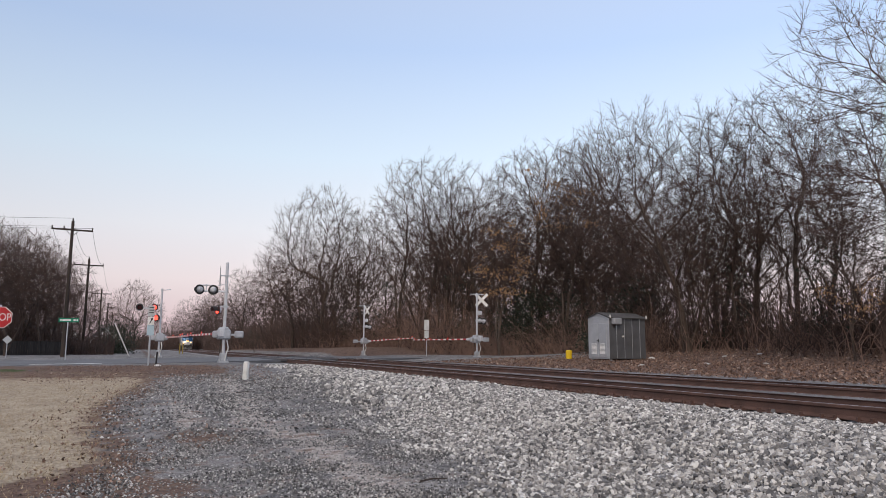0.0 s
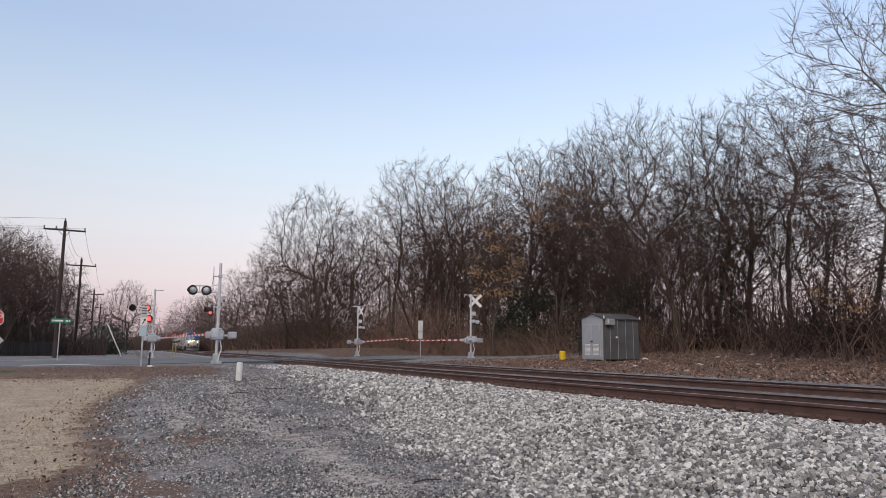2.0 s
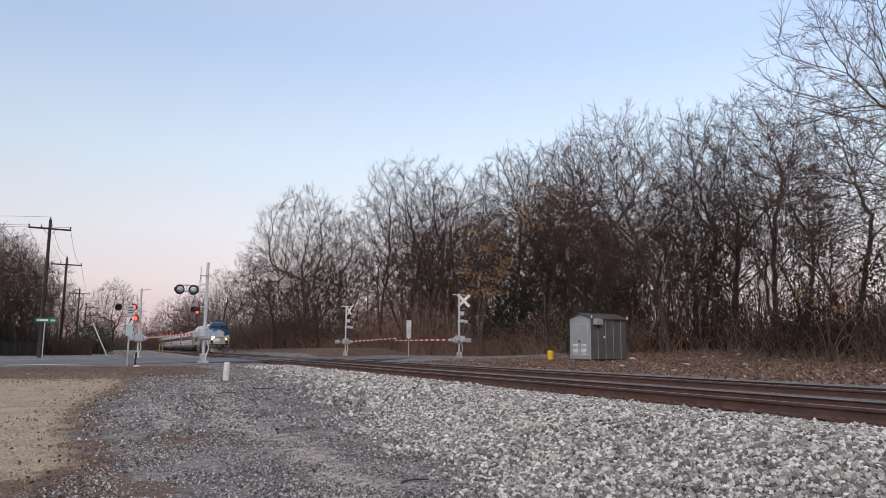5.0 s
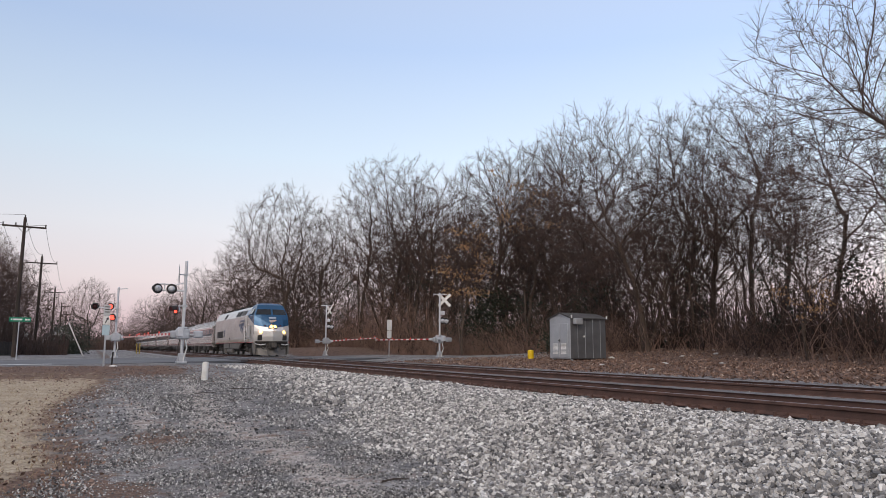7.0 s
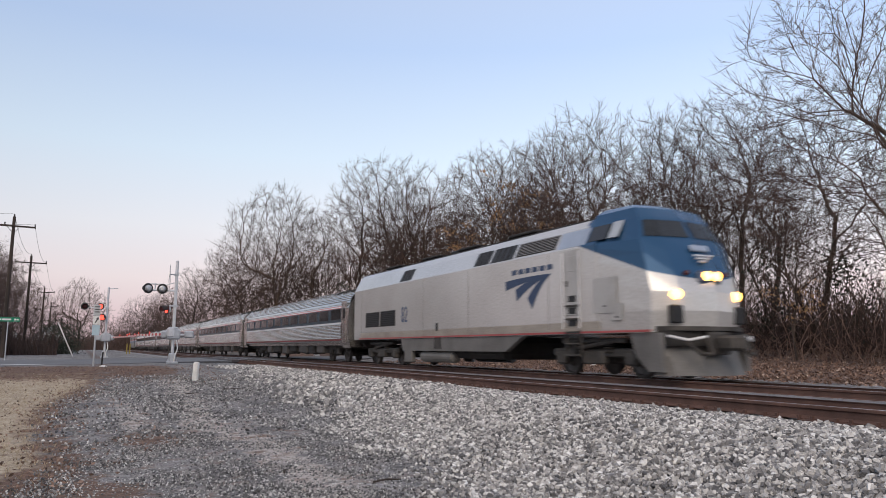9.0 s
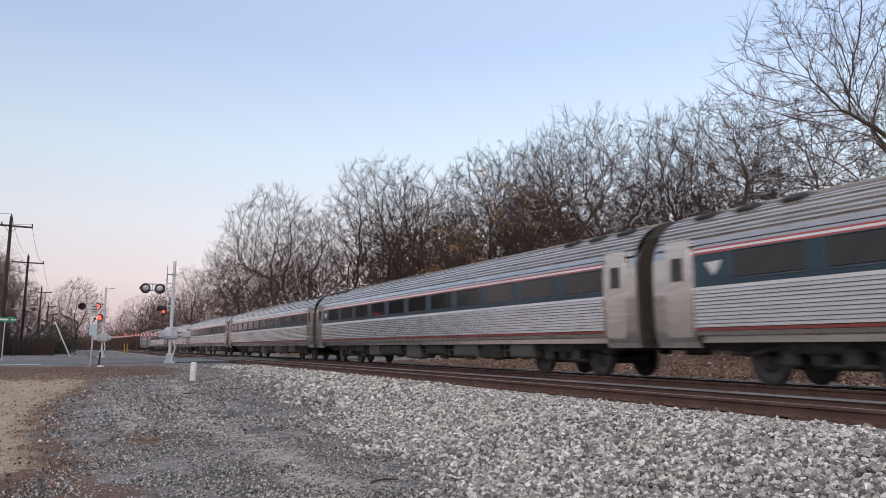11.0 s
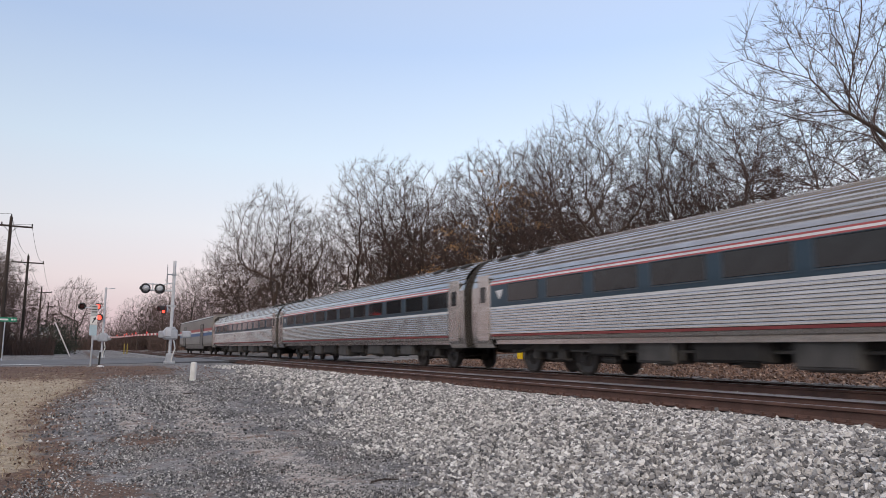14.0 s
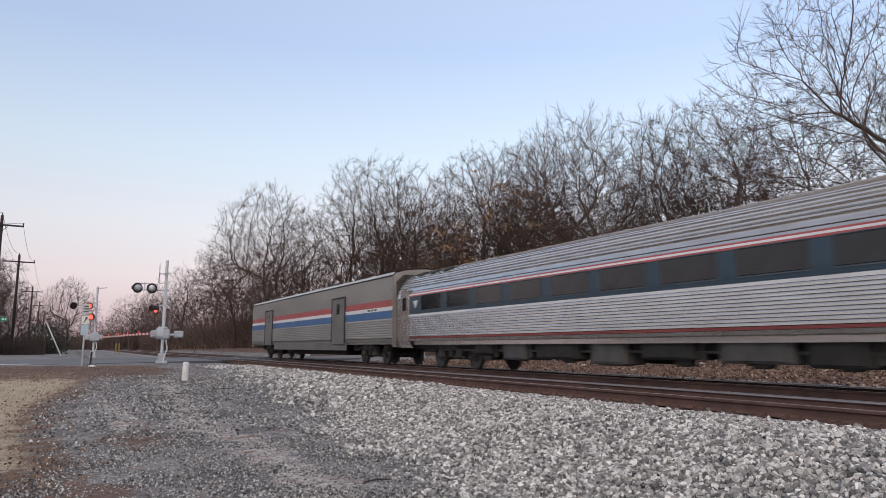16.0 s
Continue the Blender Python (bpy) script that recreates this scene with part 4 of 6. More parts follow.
# ---- crossing gear ----
M_ARMLAMP = mat("lit_red_arm_lamp", (0.9, 0.08, 0.06), (0.8, 0.06, 0.05), 5, 0.3, 0, 0, glow=0.5)
def flasher(parent, at, facing, lit, name="flashing_light"):
    """A round lamp with a black backing disc and hood; facing is the way it shines."""
    d = Vector(facing).normalized()
    a = Vector(at)
    ob = part(name, Shape().lathe(a - d * 0.02, d, [(-0.02, 0.24), (0.0, 0.25), (0.01, 0.25), (0.012, 0.15)], 20), M_BLACK, parent, "black round backing disc")
    part("lamp_body", Shape().lathe(a - d * 0.2, d, [(0, 0.07), (0.03, 0.13), (0.16, 0.165), (0.19, 0.165)], 16), M_GALV, ob, "grey lamp housing")
    part("lens", Shape().lathe(a + d * 0.0, d, [(0, 0.17), (0.02, 0.17), (0.04, 0.14), (0.05, 0.05)], 16), M_REDLIT if lit else M_REDDARK, ob, "lit red lens" if lit else "dark red lens")
    up = Vector((0, 0, 1))
    side = d.cross(up).normalized()
    hood = Shape()
    n = 10
    ring = [up * math.cos(u) + side * math.sin(u) for u in [(-1.9 + 3.8 * i / n) for i in range(n + 1)]]
    vs = [tuple(a + q * 0.165) for q in ring] + [tuple(a + d * (0.30 - 0.1 * abs(i - n / 2) / n) + q * 0.17) for i, q in enumerate(ring)]
    vs += [tuple(a + q * 0.175) for q in ring] + [tuple(a + d * (0.30 - 0.1 * abs(i - n / 2) / n) + q * 0.18) for i, q in enumerate(ring)]
    k = n + 1
    hood.add(vs, [(i, i + 1, k + i + 1, k + i) for i in range(n)] + [(2 * k + i, 2 * k + i + 1, 3 * k + i + 1, 3 * k + i) for i in range(n)])
    part("hood", hood, M_BLACK, ob, "black lamp hood")
    return ob


def crossbuck(parent, at, facing, size=1.15):
    d = Vector((facing[0], facing[1], 0)).normalized()
    turn = math.degrees(math.atan2(d.y, d.x))
    s = Shape()
    for k in (-1, 1):
        s.box(at, (0.02, 0.22, size), 0, pose(0, 0, 0, 0, 0, turn) @ pose(0.012 * k, 0, 0, 45 * k, 0, 0), 0.004)
    return part("crossbuck", s, M_WHITE, parent, "white crossbuck blades")


def gate(name, at, arm_to, height, label, face, arm_tilt=0.0):
    """A crossing gate: mast on a base, gate box with counterweight, lowered striped arm towards arm_to."""
    g = thing("crossing_gate", at, label, "crossing gate", "gates of the crossing")
    base = Shape().box((0, 0, 0.06), (0.5, 0.5, 0.12), 0, None, 0.02).box((0, 0, 0.3), (0.34, 0.34, 0.42), 0, None, 0.05)
    for sx in (-1, 1):
        for sy in (-1, 1):
            base.tube((sx * 0.19, sy * 0.19, 0.1), (sx * 0.19, sy * 0.19, 0.2), 0.02)
    part("mast_base", base, M_GALV, g, "galvanised base with bolts")
    part("mast", Shape().tube((0, 0, 0.1), (0, 0, height), 0.075, 0.07, 14).lathe((0, 0, height), (0, 0, 1), [(0, 0.075), (0.03, 0.06), (0.05, 0.02)], 12), M_GALV_PAINT, g, "aluminium-painted mast")
    v = Vector((arm_to[0] - at[0], arm_to[1] - at[1], 0))
    ln = v.length
    d = v.normalized()
    turn = math.degrees(math.atan2(d.y, d.x))
    m = pose(0, 0, 0, 0, 0, turn)
    box = Shape().box(m @ Vector((0.1, 0.0, 1.42)), (0.5, 0.62, 0.5), 0, m, 0.06).box(m @ Vector((0.1, 0, 1.72)), (0.44, 0.4, 0.12), 0, m, 0.04).box(m @ Vector((0.1, 0.42, 1.42)), (0.3, 0.25, 0.34), 0, m, 0.05)
    part("gate_box", box, M_GALV, g, "grey gate mechanism box")
    cw = Shape().box(m @ Vector((-0.62, 0.36, 1.50)), (0.75, 0.1, 0.18), 0, m, 0.02).box(m @ Vector((-0.95, 0.36, 1.5)), (0.34, 0.26, 0.42), 0, m, 0.03)
    part("counterweight", cw, M_GALV_PAINT, g, "grey counterweight")
    tilt = m @ pose(0, 0, 0, 0, -arm_tilt, 0)
    arm = part("arm_bracket", Shape().box(m @ Vector((0.45, 0.36, 1.45)), (0.8, 0.1, 0.2), 0, m, 0.03), M_GALV_PAINT, g, "grey arm bracket")
    n = int(ln / 0.4)
    for k in range(n):
        st = Shape().box((0, 0, 0), (0.4, 0.035, 0.12 - 0.05 * k / n))
        o = part("gate_arm", st, M_RED if k % 2 else M_WHITE, arm, "red stripe of the arm" if k % 2 else "white stripe of the arm")
        o.matrix_local = Matrix.Translation(m @ Vector((0, 0.36, 1.45))) @ tilt @ pose(0.75 + 0.4 * k, 0, 0)
    for k, q in enumerate((0.35, 0.68, 0.985)):
        p = Matrix.Translation(m @ Vector((0, 0.36, 1.45))) @ tilt @ Vector((0.6 + q * (ln - 0.3), 0, 0.12))
        part("arm_light", Shape().lathe(p - Vector((0, 0, 0.06)), (0, 0, 1), [(0, 0.025), (0.02, 0.03), (0.08, 0.03), (0.10, 0.015)], 10), M_ARMLAMP, arm, "small lit red arm lamp")
    wire = Shape().path([m @ Vector(p) for p in ((0.15, 0.1, 1.2), (0.22, 0.12, 0.8), (0.16, 0.14, 0.45), (0.1, 0.1, 0.3))], 0.025)
    part("cable", wire, M_RUBBER, g, "hanging cable")
    return g


N_AT, L_AT, F_AT, R_AT = (3.91, 37.07, 0.82), (1.39, 56.26, 0.84), (20.68, 68.79, 0.84), (24.22, 50.14, 0.88)


def mid(a, b, k):
    return tuple(p + (q - p) * k for p, q in zip(a, b))


gn = gate("n", N_AT, mid(N_AT, L_AT, 0.45), 5.0, "aluminium-painted crossing gate with lowered red and white arm by the road", (-1, 0))
gl = gate("l", L_AT, mid(L_AT, N_AT, 0.42), 5.0, "crossing gate with lowered striped arm across the road", (-1, 0))
gf = gate("f", F_AT, mid(F_AT, R_AT, 0.45), 5.0, "crossing gate with lowered striped arm before the woods", (1, 0), 1.5)
gr = gate("r", R_AT, mid(R_AT, F_AT, 0.45), 5.0, "crossing gate with white crossbuck beside the far road", (1, 0))

for g, side in ((gn, 0.72), (gr, 0.80), (gf, -0.85), (gl, -0.5)):
    part("junction_box", Shape().box((side, 0.0, 1.42), (0.42, 0.3, 0.34), 0, None, 0.04).box((side * 0.55, 0, 1.40), (0.34, 0.1, 0.1), 0, None, 0.02).box((side, -0.16, 1.42), (0.3, 0.03, 0.24), 0, None, 0.01), M_GALV, g, "grey box on a bracket beside the mast")
    part("conduit", Shape().path([(0.12, -0.2, 1.15), (0.2, -0.26, 0.75), (0.1, -0.24, 0.4), (0.06, -0.22, 0.1)], 0.03, 6), M_WHITE, g, "pale bent conduit down to the base")

# lamps and crossbucks of the near gate
arm = Shape().tube((0, 0, 3.55), (-1.25, 0.1, 3.55), 0.045, 0.045, 10).tube((0, 0, 3.95), (-0.75, 0.06, 3.75), 0.02, 0.02, 8).tube((-0.95, 0.08, 3.55), (-0.95, 0.08, 3.9), 0.03, 0.03, 8).tube((-0.6, 0.08, 3.85), (-1.25, 0.08, 3.85), 0.03, 0.03, 8)
sa = part("side_arm", arm, M_GALV_PAINT, gn, "galvanised side arm")
flasher(sa, (-1.28, 0.0, 3.62), (-0.35, 1, 0), False)
flasher(sa, (-0.62, 0.0, 3.62), (0.2, 1, 0), False)
flasher(sa, (-0.38, 0.0, 2.62), (-1, -0.3, 0), True)
flasher(sa, (-0.38, 0.3, 2.62), (-1, 0.4, 0), False)
part("light_bracket", Shape().tube((-0.4, 0, 2.80), (0.15, 0, 2.80), 0.03).box((0, 0, 2.8), (0.2, 0.2, 0.12)), M_GALV, gn, "clamp and bracket")
part("clamp", Shape().box((0, 0, 4.35), (0.2, 0.2, 0.1)).tube((-0.32, 0, 4.35), (0, 0, 4.35), 0.025), M_GALV, gn, "clamp of the crossbuck")
crossbuck(gn, (-0.32, 0.0, 4.35), (-1, 0.15, 0))

sl = part("side_arm", Shape().tube((0, 0, 3.55), (-1.4, -0.2, 3.55), 0.04, 0.04, 10).tube((0, 0, 2.8), (-0.6, -0.1, 2.8), 0.04).box((0, 0, 3.55), (0.2, 0.2, 0.1)), M_GALV_PAINT, gl, "galvanised side arm")
flasher(sl, (-1.46, -0.3, 3.62), (-0.05, -1, 0), False)
flasher(sl, (-0.47, -0.3, 3.62), (0, -1, 0), True)
flasher(sl, (-0.30, -0.3, 2.86), (-0.2, -1, 0), True)
part("top_bracket", Shape().tube((-0.1, 0, 4.9), (0.6, 0, 4.98), 0.03), M_GALV, gl, "small top bracket")

for g, sx in ((gf, 1), (gr, 1)):
    p = part("light_bracket", Shape().tube((-0.1, 0, 2.9), (0.75, -0.1, 2.9), 0.035).box((0, 0, 2.9), (0.2, 0.2, 0.1)), M_GALV_PAINT, g, "clamp and bracket")
    part("top_bar", Shape().tube((-0.55, 0, 4.95), (0.6, 0, 4.95), 0.03), M_GALV_PAINT, g, "thin bar at the mast top")
    part("sign_plate", Shape().box((0.22, -0.06, 3.5), (0.36, 0.03, 0.3), 0, None, 0.01), M_GALV_PAINT, g, "small pale plate")
    flasher(p, (0.3, 0.12, 2.9), (0.3, 1, 0), False)
    o = flasher(p, (0.62, 0.1, 2.85), (0.6, 1, 0), False)
crossbuck(gr, (0.38, -0.05, 4.5), (-0.6, -1, 0), 1.3)
crossbuck(gf, (0.3, -0.05, 4.5), (-1, -0.3, 0), 1.0)

# ---- hut, marker posts, poles ----
M_HUT = mat("grey_aluminium_panel", (0.17, 0.175, 0.185), (0.13, 0.133, 0.14), 1.5, 0.45, 0.5, 0.03)
M_HUT_DOOR = mat("pale_aluminium_door", (0.50, 0.52, 0.55), (0.42, 0.44, 0.47), 1.5, 0.4, 0.5, 0.03)


def build_hut():
    hut = thing("signal_hut", (24.83, 33.94, 0.90), "grey aluminium equipment hut with pale double doors on short legs", "equipment hut", turn=6.0)
    L, W, H = 2.8, 1.8, 2.42
    # local x along the long wall, y back along the gable depth
    s = Shape().box((L / 2, W / 2, 0.16 + H / 2), (L, W, H), 0, None, 0.02)
    part("wall", s, M_HUT, hut, "grey sheet-metal walls")
    for k in range(4):
        part("seam", Shape().box((0.12 + 0.6 * (k + 0.7), -0.012, 0.16 + H / 2), (0.022, 0.02, H - 0.06), 0, None, 0.004), M_HUT_DOOR, hut, "upright panel seam")
    r = Shape().prism([(-0.12, 2.52), (W / 2, 2.86), (W + 0.12, 2.52), (W + 0.12, 2.47), (W / 2, 2.80), (-0.12, 2.47)], 0, -0.10, L + 0.10)
    part("roof", r, M_GREYBOX, hut, "low gabled metal roof")
    gb = Shape().prism([(0.0, 2.56), (W / 2, 2.80), (W, 2.56)], 0, 0.0, 0.03)
    part("gable", gb, M_HUT_DOOR, hut, "pale gable panel")
    part("end_wall", Shape().box((-0.012, W / 2, 0.16 + H / 2), (0.03, W, H), 0, None, 0.01), M_HUT_DOOR, hut, "pale end panel")
    for k in (0, 1):
        d = part("door", Shape().box((-0.04, W / 2 - 0.36 + 0.72 * k, 1.22), (0.04, 0.68, 1.95), 0, None, 0.012), M_HUT_DOOR, hut, "pale metal door")
        lv = Shape()
        for q in range(9):
            lv.box((-0.07, W / 2 - 0.36 + 0.72 * k, 0.45 + 0.07 * q), (0.03, 0.42, 0.045), 0, pose(0, 0, 0, 0, 25, 0))
        part("louvre", lv, M_WHITE, d, "pale louvred vent")
    part("door_handle", Shape().tube((-0.1, W / 2 - 0.06, 1.1), (-0.1, W / 2 - 0.06, 1.3), 0.02).box((-0.09, W / 2, 1.2), (0.05, 0.16, 0.05)), M_BLACK, hut, "dark door handle")
    part("wall_unit", Shape().box((0.42, -0.16, 2.32), (0.55, 0.3, 0.36), 0, None, 0.03), M_HUT_DOOR, hut, "pale box hung under the eave")
    part("wall_light", Shape().lathe((1.0, -0.02, 1.45), (0, -1, 0), [(0, 0.06), (0.05, 0.06), (0.07, 0.03)], 10), M_WHITE, hut, "small white wall light")
    for x in (0.15, L - 0.15):
        for y in (0.12, W - 0.12):
            part("leg", Shape().box((x, y, 0.08), (0.14, 0.14, 0.3)), M_GALV, hut)
    for x in (0.0, L):
        part("lifting_lug", Shape().tube((x, -0.1, 2.5), (x, -0.1, 2.68), 0.04), M_WHITE, hut, "pale lifting lug at the eave")
    return hut


build_hut()


def marker(at, h, r, material, label, name, slant=0.0):
    m = thing(name, at, label, name.replace("_", " "))
    part("tube", Shape().lathe((0, 0, -0.05), (slant, 0, 1), [(0, r), (h - 0.02, r), (h, r * 0.92), (h + 0.04, r * 0.85), (h + 0.05, r * 0.2)], 16), material, m)
    part("collar", Shape().lathe((0, 0, 0.0), (0, 0, 1), [(0, r * 1.12), (0.04, r * 1.12), (0.05, r)], 16), material, m)
    return m


marker((3.6, 26.53, 0.385), 0.72, 0.11, M_WHITE, "white plastic marker post standing in the gravel", "marker_post", 0.03)
marker((25.36, 39.0, 0.80), 0.75, 0.20, M_YELLOW, "yellow plastic cable marker on leaf litter", "cable_marker")
M_DULLYELLOW = mat("dull_yellow_plastic", (0.36, 0.28, 0.06), (0.28, 0.21, 0.05), 3, 0.6, 0, 0.03)
for dx in (0.0, 0.35):
    marker((5.0 + dx, 99.0, 0.78), 1.3, 0.07, M_DULLYELLOW, "thin yellow marker post beside the far track", "yellow_post")


def power_pole(at, h, arm, turn, group=True):
    p = thing("power_pole", at, "dark creosoted wooden power pole with crossarm", "power pole", "power poles", turn=turn)
    part("pole", Shape().tube((0, 0, -0.3), (0, 0, h), 0.17, 0.11, 12), M_POLE, p, "dark round pole")
    part("crossarm", Shape().box((0, -0.14, h - 0.75), (arm, 0.1, 0.13), 0, None, 0.01).tube((-0.5, -0.12, h - 0.75), (0, -0.1, h - 1.3), 0.02).tube((0.5, -0.12, h - 0.75), (0, -0.1, h - 1.3), 0.02), M_POLE, p, "wooden crossarm with braces")
    for k in (-0.48, -0.2, 0.48):
        part("insulator", Shape().lathe((arm * k, -0.14, h - 0.68), (0, 0, 1), [(0, 0.03), (0.06, 0.06), (0.1, 0.04), (0.16, 0.07), (0.2, 0.03)], 10), M_GREYBOX, p, "grey insulator")
    part("insulator", Shape().lathe((0, 0, h), (0, 0, 1), [(0, 0.04), (0.1, 0.06), (0.2, 0.04)], 10), M_GREYBOX, p, "grey insulator")
    return p


POLES = [((-5.42, 63.41, 0.61), 11.0), ((-5.6, 87.6, 0.5), 10.8), ((-6.1, 130.0, 0.3), 10.7), ((-6.6, 172.0, 0.3), 10.6), ((-7.0, 215.0, 0.3), 10.6)]
for at, h in POLES:
    power_pole(at, h, 3.0, 6.0)


def wires():
    for (a, ha), (b, hb) in zip([((-52.0, 66.0, 0.6), 12.0)] + POLES, POLES):
        for off in (-1.44, 1.44, 0.0):
            z = (-0.55 if off else 0.2)
            oa = (0.0 if a[0] < -20 else off)
            p, q = Vector((a[0] + oa, a[1] - 0.14, a[2] + ha + z)), Vector((b[0] + off, b[1] - 0.14, b[2] + hb + z))
            pts = [p.lerp(q, k / 12) - Vector((0, 0, 4 * (0.9) * (k / 12) * (1 - k / 12))) for k in range(13)]
            tagged(new("overhead_wire", Shape().path(pts, 0.014, 4).mesh("overhead_wire", M_BLACK)), "thin black sagging power line between the poles", "power line", "power lines")


wires()


# ---- trees ----
def colonise(seed, height, reach, base, stems, points, kill, limbs, lump=0.14, squash=1.0, shift=0.0):
    """Grows branches from the stems towards points spread through a domed crown, until every point has been reached."""
    r = np.random.RandomState(seed)
    mid_z = base + (height - base) * 0.42
    d = r.normal(0, 1, (points, 3))
    d /= np.linalg.norm(d, axis=1)[:, None]
    rho = r.uniform(0.05, 1, points) ** 0.45
    lobes = r.normal(0, 1, (9, 3))
    lobes /= np.linalg.norm(lobes, axis=1)[:, None]
    swell = 1 - lump + lump * np.clip((d @ lobes.T).max(1), 0, 1) ** 2
    up = np.where(d[:, 2] > 0, height - mid_z, mid_z - base)
    goal = d * rho[:, None] * swell[:, None] * np.stack([np.full(points, reach), np.full(points, reach * squash), up], 1) + (shift, 0, mid_z)
    pos, par = [], []
    step = kill * 0.62
    for way, length in stems:
        p, v = np.array((0.0, 0.0, -0.2)), np.array(way, float)
        v /= np.linalg.norm(v)
        last = -1
        for k in range(max(2, int(length / step))):
            pos.append(p)
            par.append(last)
            last = len(pos) - 1
            v = v + r.normal(0, 0.04, 3) + (0, 0, 0.02)
            v /= np.linalg.norm(v)
            p = p + v * step
    # main limbs fan out from the upper stems and arch upwards
    bole = [i for i in range(len(pos)) if pos[i][2] > base * 0.55]
    for k in range(limbs):
        i = bole[int((k + 0.5) / limbs * len(bole))]
        a, e = 2.4 * k + r.uniform(-0.4, 0.4), radians(r.uniform(18, 55))
        v = np.array((math.cos(a) * math.cos(e), math.sin(a) * math.cos(e) * squash, math.sin(e)))
        p, last = pos[i], i
        for q in range(int(0.62 * reach / step)):
            v = v + r.normal(0, 0.07, 3) + (0, 0, 0.035)
            v /= np.linalg.norm(v)
            p = p + v * step
            pos.append(p)
            par.append(last)
            last = len(pos) - 1
    P = np.array(pos)
    gap = np.linalg.norm(goal[:, None] - P[None], axis=2)
    near, dist = gap.argmin(1), gap.min(1)
    missed = np.zeros(points, int)
    for _ in range(90):
        if not len(goal):
            break
        way = goal - P[near]
        way /= np.linalg.norm(way, axis=1)[:, None] + 1e-9
        pull = np.zeros_like(P)
        np.add.at(pull, near, way)
        act = np.unique(near)
        v = pull[act] + r.normal(0, 0.08, (len(act), 3))
        v /= np.linalg.norm(v, axis=1)[:, None] + 1e-9
        par_a = np.array(par)
        back = np.where(par_a[act] >= 0, par_a[act], act)
        along = P[act] - P[back]
        along /= np.linalg.norm(along, axis=1)[:, None] + 1e-9
        v = v + 1.1 * along + (0, 0, 0.12)
        v /= np.linalg.norm(v, axis=1)[:, None] + 1e-9
        fresh = P[act] + v * step
        o = len(P)
        P = np.concatenate([P, fresh])
        par += act.tolist()
        g2 = np.linalg.norm(goal[:, None] - fresh[None], axis=2)
        n2, d2 = g2.argmin(1) + o, g2.min(1)
        closer = d2 < dist
        near, dist = np.where(closer, n2, near), np.where(closer, d2, dist)
        missed += ~closer
        keep = (dist > kill) & (missed < 3)
        goal, near, dist, missed = goal[keep], near[keep], dist[keep], missed[keep]
    return P, np.array(par)


def grow(seed, height, reach, base, stems, points, kill, tip, twigs, squash, shift, limbs, spray):
    """A bare tree with a domed crown: limbs thickened by what they carry, and fine twigs on the outer branches."""
    rng = random.Random(seed)
    P, par = colonise(seed, height, reach, base, stems, points, kill, limbs, squash=squash, shift=shift)
    n = len(P)
    has = par >= 0
    for _ in range(6):
        total, count = np.zeros_like(P), np.zeros(n)
        np.add.at(total, par[has], P[has])
        np.add.at(count, par[has], 1)
        inner = has & (count > 0)
        P[inner] = 0.5 * P[inner] + 0.25 * P[par[inner]] + 0.25 * total[inner] / count[inner][:, None]
    load = np.zeros(n)
    kids = [[] for _ in range(n)]
    for i in range(n - 1, -1, -1):
        if load[i] == 0:
            load[i] = 1
        if par[i] >= 0:
            load[par[i]] += load[i]
            kids[par[i]].append(i)
    rad = tip * load ** 0.545
    rad = rad / (1 + 0.95 * rad)
    thick, thin = [], []

    def seg(i, j):
        a, b = Vector(P[i]), Vector(P[j])
        ra, rb = min(rad[i], rad[j] * 1.35), rad[j]
        big = rb > 0.055
        (thick if big else thin).append((a, b, ra, rb, 7 if rb > 0.12 else 5 if big else 3))

    for j in range(n):
        i = par[j]
        if i < 0 or (len(kids[j]) == 1 and par[i] >= 0 and len(kids[i]) == 1 and j % 2):
            continue
        while par[i] >= 0 and len(kids[i]) == 1 and par[par[i]] >= 0 and len(kids[par[i]]) == 1 and i % 2:
            i = par[i]
        seg(i, j)
    for j in range(n):
        if par[j] < 0 or load[j] > 9:
            continue
        d = Vector(P[j] - P[par[j]]).normalized()
        for _ in range(twigs if not kids[j] else 1):
            v = (d * 0.8 + Vector((rng.gauss(0, 0.5), rng.gauss(0, 0.5), rng.gauss(0.18, 0.42)))).normalized()
            ln = spray * rng.uniform(0.6, 1.35)
            a = Vector(P[j])
            b = a + v * ln
            thin.append((a, b, tip * 1.25, 0, 3))
            for _ in range(3):
                q = a.lerp(b, rng.uniform(0.15, 0.8))
                w = (v + Vector((rng.gauss(0, 0.5), rng.gauss(0, 0.5), rng.gauss(0.1, 0.4)))).normalized()
                thin.append((q, q + w * ln * rng.uniform(0.4, 0.75), tip * 1.05, 0, 3))
    return thick, thin


def tubes(pieces, name, material):
    vs, fs = [], []
    turns = {n: [(math.cos(2 * math.pi * i / n), math.sin(2 * math.pi * i / n)) for i in range(n)] for n in (3, 4, 5, 7)}
    for a, b, r0, r1, n in pieces:
        d = (b - a).normalized()
        u = d.orthogonal().normalized()
        w = d.cross(u)
        ring = [u * c + w * s for c, s in turns[n]]
        o = len(vs)
        vs += [tuple(a + p * r0) for p in ring]
        if r1 == 0:
            vs.append(tuple(b))
            fs += [(o + i, o + (i + 1) % n, o + n) for i in range(n)]
        else:
            vs += [tuple(b + p * r1) for p in ring]
            fs += [(o + i, o + (i + 1) % n, o + n + (i + 1) % n, o + n + i) for i in range(n)]
    me = bpy.data.meshes.new(name)
    me.from_pydata(vs, [], fs)
    me.materials.append(material)
    me.shade_smooth()
    return me


